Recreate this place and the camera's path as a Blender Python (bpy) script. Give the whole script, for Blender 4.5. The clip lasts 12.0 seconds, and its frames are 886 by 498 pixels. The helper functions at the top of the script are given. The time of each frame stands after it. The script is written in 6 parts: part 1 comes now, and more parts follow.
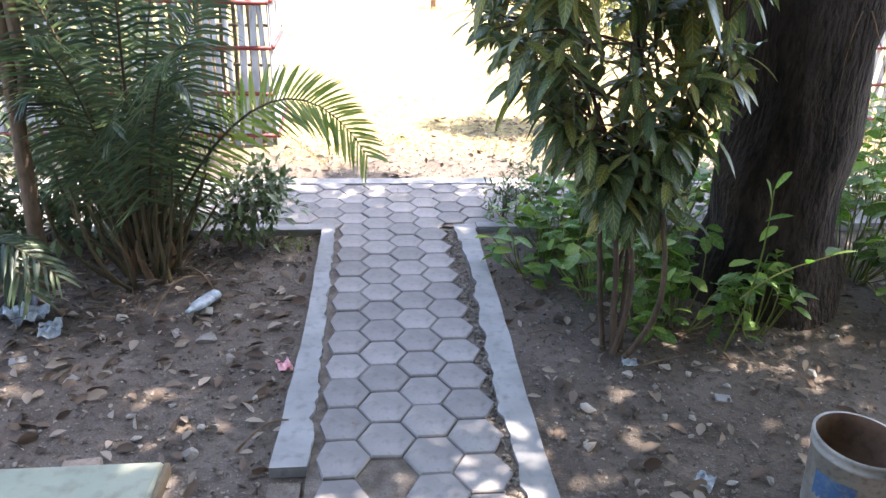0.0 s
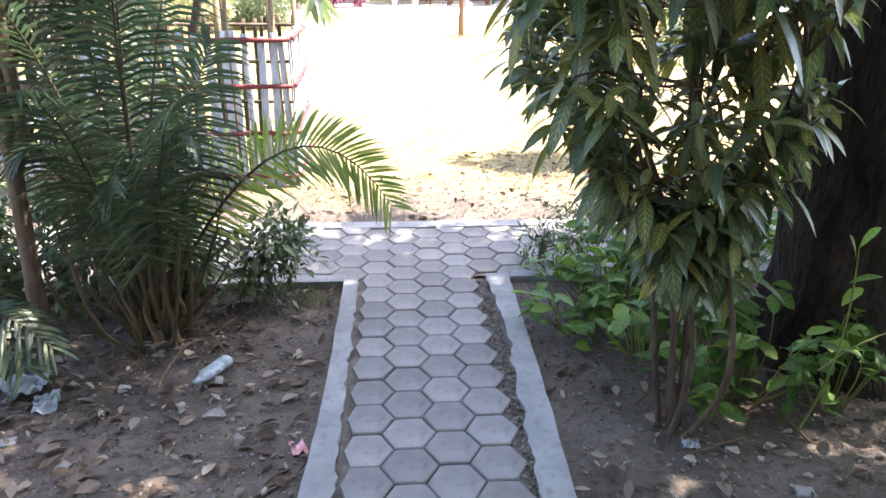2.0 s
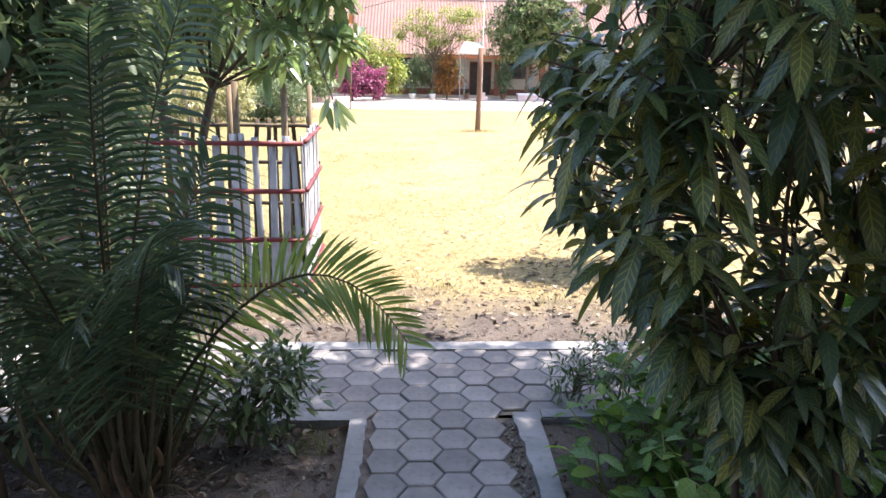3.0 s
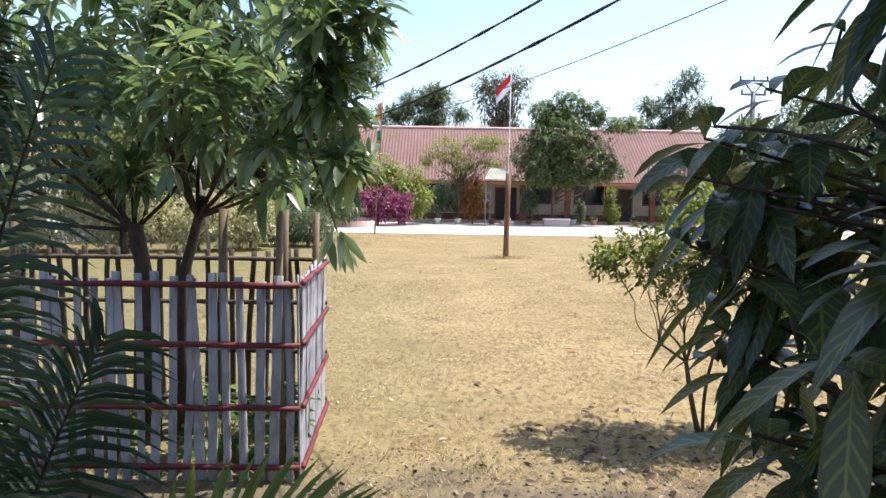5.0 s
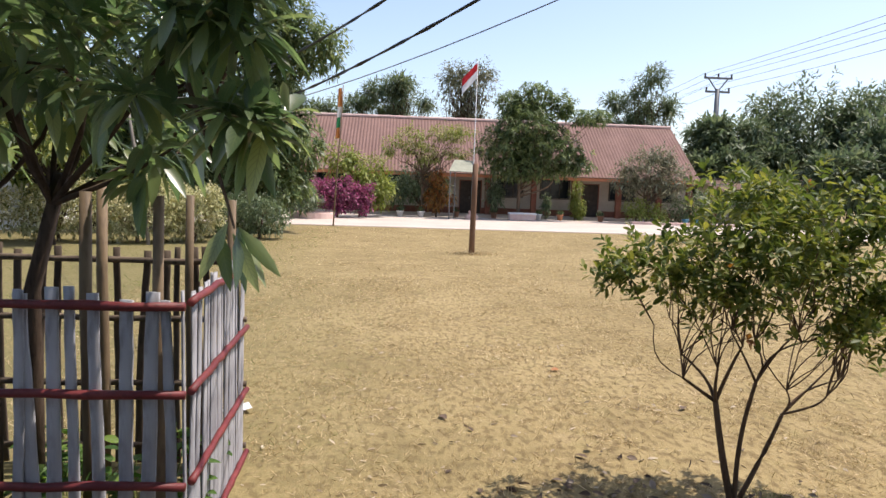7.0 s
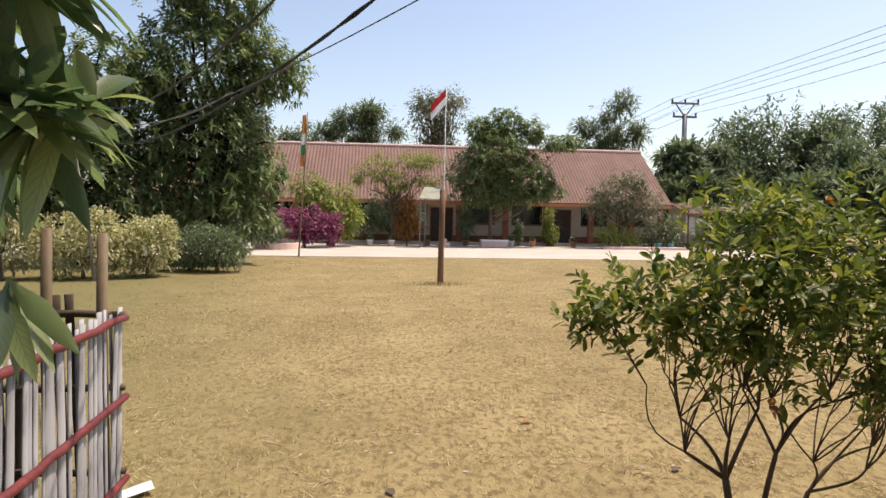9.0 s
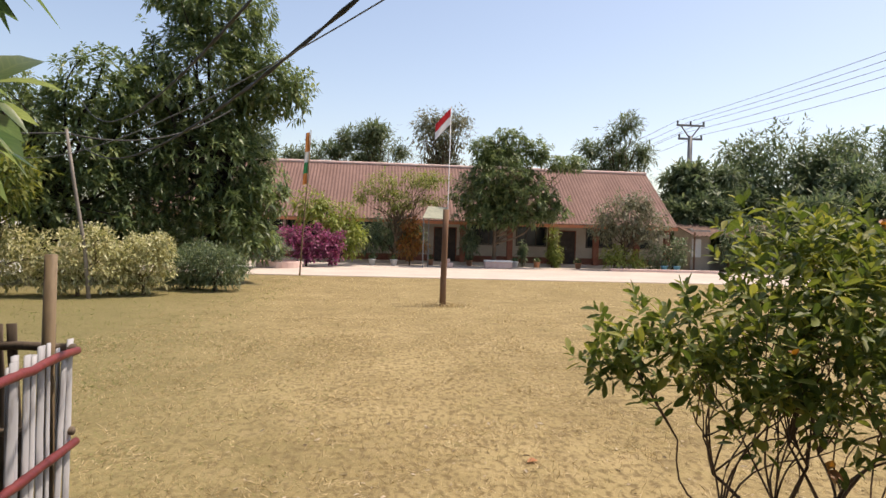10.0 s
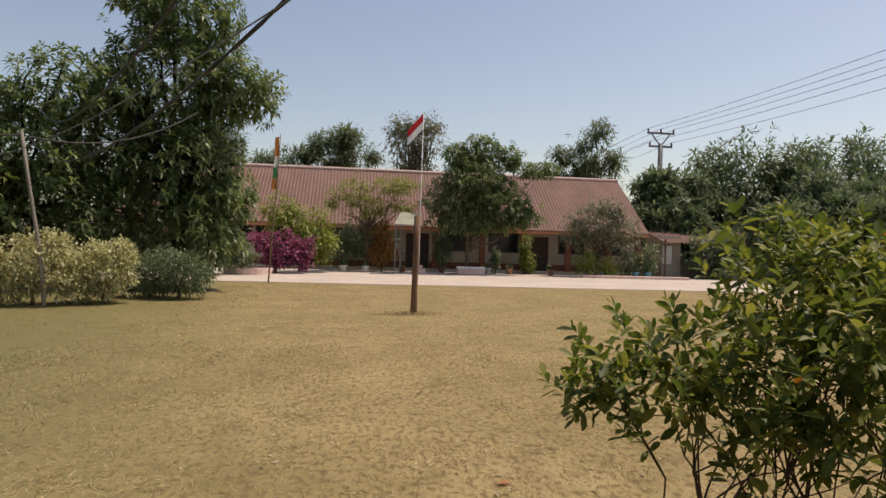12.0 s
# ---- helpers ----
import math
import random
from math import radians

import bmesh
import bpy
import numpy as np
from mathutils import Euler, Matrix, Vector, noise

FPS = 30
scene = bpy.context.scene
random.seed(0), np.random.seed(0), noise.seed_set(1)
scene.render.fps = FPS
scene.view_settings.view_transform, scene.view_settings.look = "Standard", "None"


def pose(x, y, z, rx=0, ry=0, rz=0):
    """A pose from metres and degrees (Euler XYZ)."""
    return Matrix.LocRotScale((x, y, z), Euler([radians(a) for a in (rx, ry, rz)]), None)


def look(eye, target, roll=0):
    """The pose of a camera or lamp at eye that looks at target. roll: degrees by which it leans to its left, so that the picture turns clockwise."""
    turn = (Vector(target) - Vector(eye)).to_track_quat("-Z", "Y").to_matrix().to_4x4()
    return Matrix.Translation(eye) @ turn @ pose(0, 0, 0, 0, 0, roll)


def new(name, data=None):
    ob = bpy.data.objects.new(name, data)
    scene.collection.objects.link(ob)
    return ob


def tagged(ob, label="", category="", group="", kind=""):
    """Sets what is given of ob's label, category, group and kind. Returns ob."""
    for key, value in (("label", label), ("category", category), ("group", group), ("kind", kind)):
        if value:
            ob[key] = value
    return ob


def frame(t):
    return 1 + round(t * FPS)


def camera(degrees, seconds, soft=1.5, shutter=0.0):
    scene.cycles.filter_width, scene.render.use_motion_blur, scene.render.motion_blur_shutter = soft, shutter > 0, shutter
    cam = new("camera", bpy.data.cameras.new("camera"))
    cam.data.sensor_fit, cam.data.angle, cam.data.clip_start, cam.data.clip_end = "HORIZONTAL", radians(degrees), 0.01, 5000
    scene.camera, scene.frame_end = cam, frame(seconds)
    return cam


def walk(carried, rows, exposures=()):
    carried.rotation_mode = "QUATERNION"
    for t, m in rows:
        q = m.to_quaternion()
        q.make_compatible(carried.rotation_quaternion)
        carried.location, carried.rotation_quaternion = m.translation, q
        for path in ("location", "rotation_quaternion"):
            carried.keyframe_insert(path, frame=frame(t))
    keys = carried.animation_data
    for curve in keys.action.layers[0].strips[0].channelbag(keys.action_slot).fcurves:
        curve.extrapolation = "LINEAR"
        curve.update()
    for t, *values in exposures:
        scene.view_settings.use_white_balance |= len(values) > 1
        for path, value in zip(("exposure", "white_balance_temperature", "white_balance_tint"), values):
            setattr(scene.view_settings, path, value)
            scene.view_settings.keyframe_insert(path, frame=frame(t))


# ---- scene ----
cam = camera(66.8, 12.0)
PATH = [
    (0, (-0.224, 0.116, 1.746), (-0.012, 1.928, 0.928), 2.0),
    (0.5, (-0.233, 0.135, 1.743), (-0.027, 1.931, 0.889), 2.7),
    (1, (-0.218, 0.194, 1.732), (-0.012, 1.99, 0.876), 2.4),
    (1.5, (-0.214, 0.266, 1.731), (-0.013, 2.052, 0.852), 1.1),
    (2, (-0.195, 0.5, 1.768), (-0.07, 2.348, 1.013), 0.4),
    (2.5, (-0.188, 0.738, 1.795), (-0.169, 2.62, 1.118), 0.8),
    (3, (-0.215, 1.032, 1.84), (-0.126, 2.962, 1.325), 0.9),
    (3.5, (-0.219, 1.288, 1.862), (-0.155, 3.255, 1.507), 1.0),
    (3.7, (-0.215, 1.399, 1.866), (-0.191, 3.372, 1.543), 0.8),
    (5.3, (-0.229, 2.423, 1.818), (-0.221, 4.417, 1.667), 1.0),
    (5.5, (-0.234, 2.548, 1.806), (-0.248, 4.541, 1.631), 1.0),
    (6, (-0.266, 2.929, 1.806), (-0.126, 4.918, 1.645), 0.7),
    (6.5, (-0.256, 3.249, 1.793), (-0.135, 5.237, 1.612), 0.9),
    (7, (-0.188, 3.544, 1.791), (-0.063, 5.532, 1.612), 1.9),
    (7.2, (-0.173, 3.654, 1.787), (-0.006, 5.642, 1.642), 2.2),
    (8.8, (0.052, 4.31, 1.782), (0.254, 6.295, 1.646), 1.2),
    (9, (0.063, 4.399, 1.785), (0.262, 6.387, 1.69), 1.0),
    (9.5, (0.077, 4.635, 1.801), (0.3, 6.622, 1.753), 1.0),
    (10, (0.126, 4.806, 1.798), (0.313, 6.797, 1.761), 1.6),
    (10.5, (0.201, 4.97, 1.81), (0.288, 6.968, 1.784), 1.0),
    (11, (0.2, 5.046, 1.823), (0.322, 7.042, 1.802), 0.8),
    (11.5, (0.192, 5.078, 1.823), (0.369, 7.07, 1.823), 1.5),
    (12, (0.203, 5.108, 1.82), (0.469, 7.09, 1.803), 1.7),
]
EXPOSURES = [(t, e, k, 16) for t, e, k in ((0.0, 2.75, 6800), (1.8, 2.73, 6800), (2.4, 2.4, 6650), (3.0, 1.66, 6450), (3.7, 1.13, 6400), (5.3, 0.48, 6200), (7.0, 0.15, 6700), (9.0, 0.03, 7350), (10.5, -0.02, 7450), (11.5, -0.04, 7500), (12.0, -0.55, 7750))]
walk(cam, [(t, look(eye, target, roll)) for t, eye, target, roll in PATH], EXPOSURES)
WA0, WA1 = (4.0, 0, 4.37), (-6.93, 21, 3.92)
WB0, WB1 = (3.43, 0, 4.12), (-6.84, 21, 4.86)
WC0, WC1 = (5.21, 0, 4.78), (-10.11, 21, 5.6)

# ---- light ----
SUN = Vector((0.47, 0.11, 1.0)).normalized()
world = bpy.data.worlds.new("sky")
scene.world = world
world.use_nodes = True
wn = world.node_tree.nodes
sky = wn.new("ShaderNodeTexSky")
sky.sky_type, sky.sun_disc = "NISHITA", False
sky.sun_elevation = math.asin(SUN.z)
sky.sun_rotation = math.atan2(SUN.x, SUN.y)
sky.air_density, sky.dust_density, sky.ozone_density = 1.0, 1.6, 1.0
world.node_tree.links.new(sky.outputs[0], wn["Background"].inputs[0])
wn["Background"].inputs[1].default_value = 0.21
lamp = bpy.data.lights.new("sun", "SUN")
lamp.energy, lamp.angle, lamp.color = 5.2, radians(0.55), (1.0, 0.95, 0.87)
sun = new("sun", lamp)
sun.matrix_world = look(SUN * 60, (0, 0, 0))
RNG = np.random.default_rng(7)

# ---- materials ----


def mixer(nt, kind="MIX"):
    m = nt.nodes.new("ShaderNodeMix")
    m.data_type, m.blend_type = "RGBA", kind
    return m


def rgba(c):
    return (c[0], c[1], c[2], 1.0)


def grain(name, a, b, c=None, scale=8.0, fine=60.0, rough=0.85, bump=0.3, stretch=(1, 1, 1), metal=0.0, rnd=0.0, coords="Object", depth=0.01):
    """A surface of two noise scales between colours a, b and c, with relief."""
    m = bpy.data.materials.new(name)
    m.use_nodes = True
    nt = m.node_tree
    n, link = nt.nodes, nt.links.new
    bsdf = n["Principled BSDF"]
    tc = n.new("ShaderNodeTexCoord")
    mp = n.new("ShaderNodeMapping")
    mp.inputs["Scale"].default_value = stretch
    link(tc.outputs[coords], mp.inputs[0])
    big, small = n.new("ShaderNodeTexNoise"), n.new("ShaderNodeTexNoise")
    big.inputs["Scale"].default_value, big.inputs["Detail"].default_value = scale, 4
    small.inputs["Scale"].default_value, small.inputs["Detail"].default_value = fine, 6
    link(mp.outputs[0], big.inputs["Vector"]), link(mp.outputs[0], small.inputs["Vector"])
    ramp = n.new("ShaderNodeMapRange")
    ramp.inputs[1].default_value, ramp.inputs[2].default_value = 0.35, 0.65
    link(big.outputs["Fac"], ramp.inputs[0])
    m1 = mixer(nt)
    m1.inputs[6].default_value, m1.inputs[7].default_value = rgba(a), rgba(b)
    link(ramp.outputs[0], m1.inputs[0])
    m2 = mixer(nt)
    m2.inputs[7].default_value = rgba(c or [v * 0.6 for v in a])
    r2 = n.new("ShaderNodeMapRange")
    r2.inputs[1].default_value, r2.inputs[2].default_value, r2.inputs[4].default_value = 0.5, 0.75, 0.7
    link(small.outputs["Fac"], r2.inputs[0]), link(r2.outputs[0], m2.inputs[0]), link(m1.outputs[2], m2.inputs[6])
    out = m2.outputs[2]
    if rnd:
        oi = n.new("ShaderNodeObjectInfo")
        hsv = n.new("ShaderNodeHueSaturation")
        r3 = n.new("ShaderNodeMapRange")
        r3.inputs[3].default_value, r3.inputs[4].default_value = 1 - rnd, 1 + rnd
        link(oi.outputs["Random"], r3.inputs[0]), link(r3.outputs[0], hsv.inputs["Value"]), link(out, hsv.inputs["Color"])
        out = hsv.outputs[0]
    link(out, bsdf.inputs["Base Color"])
    bsdf.inputs["Roughness"].default_value, bsdf.inputs["Metallic"].default_value = rough, metal
    bsdf.inputs["Specular IOR Level"].default_value = 0.15 if rough > 0.7 else 0.4
    bp = n.new("ShaderNodeBump")
    bp.inputs["Strength"].default_value, bp.inputs["Distance"].default_value = bump, depth
    link(small.outputs["Fac"], bp.inputs["Height"]), link(bp.outputs[0], bsdf.inputs["Normal"])
    return m


def foliage(name, a, b, c, rough=0.45, through_light=0.3, vein=None, vein_scale=9.0, spec=0.4):
    """Leaves: colour varies leaf by leaf, light passes through, midrib (and side veins) paler."""
    m = bpy.data.materials.new(name)
    m.use_nodes = True
    nt = m.node_tree
    n, link = nt.nodes, nt.links.new
    bsdf = n["Principled BSDF"]
    geo = n.new("ShaderNodeNewGeometry")
    ramp = n.new("ShaderNodeValToRGB")
    e = ramp.color_ramp.elements
    e[0].color, e[1].color = rgba(a), rgba(c)
    mid = ramp.color_ramp.elements.new(0.55)
    mid.color = rgba(b)
    e[0].position, e[-1].position = 0.0, 1.0
    link(geo.outputs["Random Per Island"], ramp.inputs[0])
    out = ramp.outputs[0]
    if vein:
        uv = n.new("ShaderNodeUVMap")
        sep = n.new("ShaderNodeSeparateXYZ")
        link(uv.outputs[0], sep.inputs[0])

        def op(kind, p, q=None, r=None):
            k = n.new("ShaderNodeMath")
            k.operation = kind
            for i, v in enumerate((p, q, r)):
                if v is None:
                    continue
                if isinstance(v, (int, float)):
                    k.inputs[i].default_value = v
                else:
                    link(v, k.inputs[i])
            return k.outputs[0]
        across = op("ABSOLUTE", op("SUBTRACT", sep.outputs[0], 0.5))
        rib = op("LESS_THAN", across, 0.035)
        lane = op("FRACT", op("MULTIPLY", op("SUBTRACT", sep.outputs[1], op("MULTIPLY", across, 0.35)), vein_scale))
        side = op("MULTIPLY", op("LESS_THAN", op("ABSOLUTE", op("SUBTRACT", lane, 0.5)), 0.13), 0.75)
        edge = op("LESS_THAN", across, 0.42)
        fac = op("MULTIPLY", op("MAXIMUM", rib, op("MULTIPLY", side, edge)), op("MULTIPLY_ADD", geo.outputs["Random Per Island"], 0.8, 0.1))
        mv = mixer(nt)
        mv.inputs[7].default_value = rgba(vein)
        link(fac, mv.inputs[0]), link(out, mv.inputs[6])
        out = mv.outputs[2]
    link(out, bsdf.inputs["Base Color"])
    bsdf.inputs["Roughness"].default_value = rough
    bsdf.inputs["Specular IOR Level"].default_value = spec
    tr = n.new("ShaderNodeBsdfTranslucent")
    gain = n.new("ShaderNodeHueSaturation")
    gain.inputs["Value"].default_value, gain.inputs["Saturation"].default_value = 1.7, 1.15
    link(out, gain.inputs["Color"]), link(gain.outputs[0], tr.inputs[0])
    mx = n.new("ShaderNodeMixShader")
    mx.inputs[0].default_value = through_light
    link(bsdf.outputs[0], mx.inputs[1]), link(tr.outputs[0], mx.inputs[2])
    link(mx.outputs[0], n["Material Output"].inputs[0])
    return m


def ground_material():
    """Bare dirt under the trees, dry lawn beyond, greener towards the hedge."""
    m = bpy.data.materials.new("ground")
    m.use_nodes = True
    nt = m.node_tree
    n, link = nt.nodes, nt.links.new
    bsdf = n["Principled BSDF"]
    tc = n.new("ShaderNodeTexCoord")
    sep = n.new("ShaderNodeSeparateXYZ")
    link(tc.outputs["Object"], sep.inputs[0])

    def noise_at(scale, detail=5, stretch=None):
        k = n.new("ShaderNodeTexNoise")
        k.inputs["Scale"].default_value, k.inputs["Detail"].default_value = scale, detail
        src = tc.outputs["Object"]
        if stretch:
            mp = n.new("ShaderNodeMapping")
            mp.inputs["Scale"].default_value = stretch
            link(src, mp.inputs[0])
            src = mp.outputs[0]
        link(src, k.inputs["Vector"])
        return k.outputs["Fac"]

    def rng(src, lo, hi, a=0.0, b=1.0):
        k = n.new("ShaderNodeMapRange")
        k.inputs[1].default_value, k.inputs[2].default_value, k.inputs[3].default_value, k.inputs[4].default_value = lo, hi, a, b
        link(src, k.inputs[0])
        return k.outputs[0]

    def mix(f, p, q):
        k = mixer(nt)
        link(f, k.inputs[0])
        for i, v in ((6, p), (7, q)):
            if isinstance(v, tuple):
                k.inputs[i].default_value = rgba(v)
            else:
                link(v, k.inputs[i])
        return k.outputs[2]

    def add(p, q, kind="ADD"):
        k = n.new("ShaderNodeMath")
        k.operation = kind
        for i, v in enumerate((p, q)):
            if isinstance(v, (int, float)):
                k.inputs[i].default_value = v
            else:
                link(v, k.inputs[i])
        return k.outputs[0]
    n1, n2, n3, n4 = noise_at(0.55), noise_at(3.0), noise_at(22.0), noise_at(90.0)
    fib = noise_at(17.0, 8, (1.0, 0.55, 1.0))
    dirt = mix(rng(n2, 0.3, 0.7), (0.08, 0.064, 0.053), (0.135, 0.11, 0.091))
    dirt = mix(rng(n3, 0.5, 0.7), dirt, (0.06, 0.047, 0.038))
    dirt = mix(rng(n4, 0.62, 0.75), dirt, (0.28, 0.24, 0.2))
    straw = mix(rng(n1, 0.35, 0.65), (0.255, 0.195, 0.09), (0.335, 0.26, 0.127))
    clump = noise_at(2.6, 10)
    straw = mix(rng(clump, 0.5, 0.68, 0.0, 0.42), straw, (0.14, 0.10, 0.05))
    straw = mix(rng(clump, 0.45, 0.3, 0.0, 0.25), straw, (0.38, 0.29, 0.17))
    straw = mix(rng(fib, 0.48, 0.62, 0.0, 0.75), straw, (0.13, 0.09, 0.042))
    straw = mix(rng(n2, 0.55, 0.8, 0.0, 0.5), straw, (0.185, 0.165, 0.062))
    straw = mix(rng(n4, 0.6, 0.75, 0.0, 0.6), straw, (0.42, 0.33, 0.2))
    green = mix(rng(fib, 0.4, 0.7), (0.10, 0.105, 0.04), (0.19, 0.165, 0.075))
    east_far = add(add(sep.outputs[0], add(sep.outputs[1], 0.18, "MULTIPLY")), add(n2, 2.5, "MULTIPLY"))
    straw = mix(add(rng(east_far, 3.5, -0.9), rng(n3, 0.35, 0.6, 0.35, 0.85), "MULTIPLY"), straw, green)
    edge = add(sep.outputs[1], add(n2, 1.6, "MULTIPLY"))
    col = mix(rng(edge, 6.6, 7.6), dirt, straw)
    link(col, bsdf.inputs["Base Color"])
    bsdf.inputs["Roughness"].default_value = 0.95
    bsdf.inputs["Specular IOR Level"].default_value = 0.15
    bp = n.new("ShaderNodeBump")
    bp.inputs["Strength"].default_value, bp.inputs["Distance"].default_value = 0.5, 0.02
    link(add(n4, add(n3, fib)), bp.inputs["Height"])
    link(bp.outputs[0], bsdf.inputs["Normal"])
    return m


def glass_material():
    m = bpy.data.materials.new("window_glass")
    m.use_nodes = True
    b = m.node_tree.nodes["Principled BSDF"]
    b.inputs["Base Color"].default_value = (0.02, 0.025, 0.03, 1)
    b.inputs["Roughness"].default_value = 0.08
    return m


GROUND = ground_material()
PAVER = grain("paver_concrete", (0.18, 0.166, 0.16), (0.245, 0.227, 0.218), (0.115, 0.105, 0.095), 6, 24, 0.88, 0.35, rnd=0.16)
BED = grain("joint_sand", (0.09, 0.074, 0.062), (0.17, 0.143, 0.12), None, 18, 120, 0.95, 0.5)
KERB = grain("kerb_concrete", (0.215, 0.21, 0.207), (0.28, 0.273, 0.27), (0.135, 0.13, 0.124), 5, 20, 0.88, 0.3)
SLAB = grain("painted_slab", (0.27, 0.285, 0.215), (0.34, 0.34, 0.255), (0.17, 0.165, 0.125), 5, 26, 0.7, 0.2)
STONE = grain("rubble_stone", (0.22, 0.195, 0.17), (0.33, 0.30, 0.27), (0.14, 0.12, 0.105), 9, 70, 0.9, 0.4, rnd=0.25)
GRAVEL = grain("mixed_grit", (0.075, 0.06, 0.05), (0.25, 0.22, 0.19), (0.13, 0.11, 0.09), 34, 120, 0.95, 0.4)
BRICK = grain("clay_brick", (0.22, 0.165, 0.13), (0.3, 0.225, 0.18), (0.14, 0.105, 0.085), 12, 80, 0.9, 0.4, rnd=0.1)
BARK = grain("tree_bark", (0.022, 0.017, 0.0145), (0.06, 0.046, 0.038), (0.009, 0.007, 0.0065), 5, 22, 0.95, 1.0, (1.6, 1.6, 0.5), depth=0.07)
TWIG = grain("twig_bark", (0.10, 0.068, 0.045), (0.17, 0.12, 0.08), (0.05, 0.036, 0.027), 14, 60, 0.9, 0.5, (1, 1, 0.3))
BUSHTWIG = grain("brown_bush_bark", (0.11, 0.072, 0.048), (0.18, 0.12, 0.08), (0.06, 0.04, 0.027), 14, 60, 0.9, 0.5, (1, 1, 0.3))
DRYSHEATH = grain("dry_palm_sheath", (0.12, 0.075, 0.043), (0.2, 0.125, 0.072), (0.06, 0.04, 0.025), 9, 60, 0.85, 0.5, (1, 1, 0.25))
DARKSTEM = grain("brown_shrub_bark", (0.065, 0.045, 0.032), (0.115, 0.08, 0.056), (0.035, 0.025, 0.018), 12, 60, 0.9, 0.5, (1, 1, 0.3))
GREYWOOD = grain("greyed_wood", (0.2, 0.175, 0.15), (0.29, 0.26, 0.225), (0.12, 0.1, 0.085), 7, 40, 0.9, 0.4, (1, 1, 0.2))
STEM = grain("palm_stem", (0.05, 0.042, 0.025), (0.10, 0.078, 0.042), (0.03, 0.024, 0.016), 9, 60, 0.8, 0.4, (1, 1, 0.3))
WHITEBAMBOO = grain("limewashed_bamboo", (0.31, 0.31, 0.33), (0.48, 0.48, 0.495), (0.13, 0.115, 0.105), 9, 26, 0.75, 0.3, (1, 1, 0.35), rnd=0.12)
BAREBAMBOO = grain("bare_bamboo", (0.16, 0.112, 0.065), (0.24, 0.17, 0.10), (0.09, 0.06, 0.038), 7, 40, 0.7, 0.3, (1, 1, 0.25), rnd=0.2)
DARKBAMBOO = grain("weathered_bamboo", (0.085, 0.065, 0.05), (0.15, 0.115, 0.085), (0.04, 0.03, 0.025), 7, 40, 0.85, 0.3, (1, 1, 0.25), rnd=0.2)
REDPAINT = grain("red_painted_bamboo", (0.125, 0.017, 0.02), (0.185, 0.034, 0.03), (0.06, 0.012, 0.012), 6, 40, 0.55, 0.25, rnd=0.1)
POLEWOOD = grain("weathered_pole", (0.16, 0.088, 0.055), (0.24, 0.145, 0.09), (0.08, 0.045, 0.03), 5, 40, 0.85, 0.5, (1, 1, 0.15))
ROOF = grain("rusty_red_roofing", (0.188, 0.112, 0.092), (0.228, 0.138, 0.115), (0.145, 0.085, 0.072), 0.8, 6, 0.75, 0.1, (1, 0.3, 1))
TILE = grain("clay_roof_tile", (0.2, 0.13, 0.1), (0.27, 0.18, 0.14), (0.12, 0.08, 0.065), 2, 20, 0.85, 0.3)
CREAM = grain("cream_wall_paint", (0.42, 0.37, 0.31), (0.50, 0.45, 0.38), (0.33, 0.28, 0.23), 1.2, 18, 0.8, 0.1)
REDBRICK = grain("red_column_paint", (0.22, 0.085, 0.06), (0.28, 0.125, 0.085), (0.15, 0.065, 0.05), 3, 25, 0.85, 0.2)
WHITEWALL = grain("white_wall_paint", (0.72, 0.72, 0.72), (0.80, 0.80, 0.78), (0.6, 0.58, 0.55), 1.5, 18, 0.8, 0.1)
ORANGE = grain("orange_fascia_paint", (0.55, 0.20, 0.10), (0.6, 0.25, 0.13), None, 3, 25, 0.7, 0.1)
DARKWOOD = grain("dark_door_wood", (0.038, 0.026, 0.02), (0.065, 0.045, 0.033), None, 4, 30, 0.6, 0.2)
CONCRETE = grain("court_concrete", (0.47, 0.40, 0.345), (0.54, 0.465, 0.40), (0.39, 0.33, 0.28), 0.5, 6, 0.9, 0.1)
PINK = grain("pink_planter_paint", (0.62, 0.42, 0.37), (0.68, 0.52, 0.46), (0.5, 0.35, 0.3), 3, 30, 0.8, 0.2)
WHITEPLASTIC = grain("white_plastic", (0.74, 0.74, 0.74), (0.80, 0.80, 0.80), (0.6, 0.6, 0.6), 5, 40, 0.45, 0.1)
BLUEPLASTIC = grain("blue_plastic", (0.08, 0.27, 0.42), (0.14, 0.36, 0.50), None, 5, 40, 0.45, 0.1)
TERRACOTTA = grain("terracotta", (0.36, 0.17, 0.1), (0.44, 0.24, 0.15), None, 8, 60, 0.85, 0.2)
METAL = grain("galvanised_steel", (0.17, 0.175, 0.18), (0.22, 0.22, 0.22), (0.12, 0.12, 0.12), 3, 30, 0.6, 0.1, metal=0.3)
BLACKWIRE = grain("black_cable", (0.02, 0.02, 0.02), (0.035, 0.035, 0.035), None, 10, 60, 0.6, 0.1)
BUCKETPLASTIC = grain("dirty_white_bucket", (0.22, 0.205, 0.185), (0.34, 0.32, 0.29), (0.11, 0.09, 0.075), 9, 45, 0.6, 0.3)
LABELBLUE = grain("faded_label", (0.03, 0.08, 0.17), (0.05, 0.12, 0.24), (0.2, 0.19, 0.18), 12, 60, 0.6, 0.2)
BUCKETINSIDE = grain("bucket_grime", (0.12, 0.075, 0.05), (0.19, 0.12, 0.08), None, 6, 40, 0.9, 0.3)
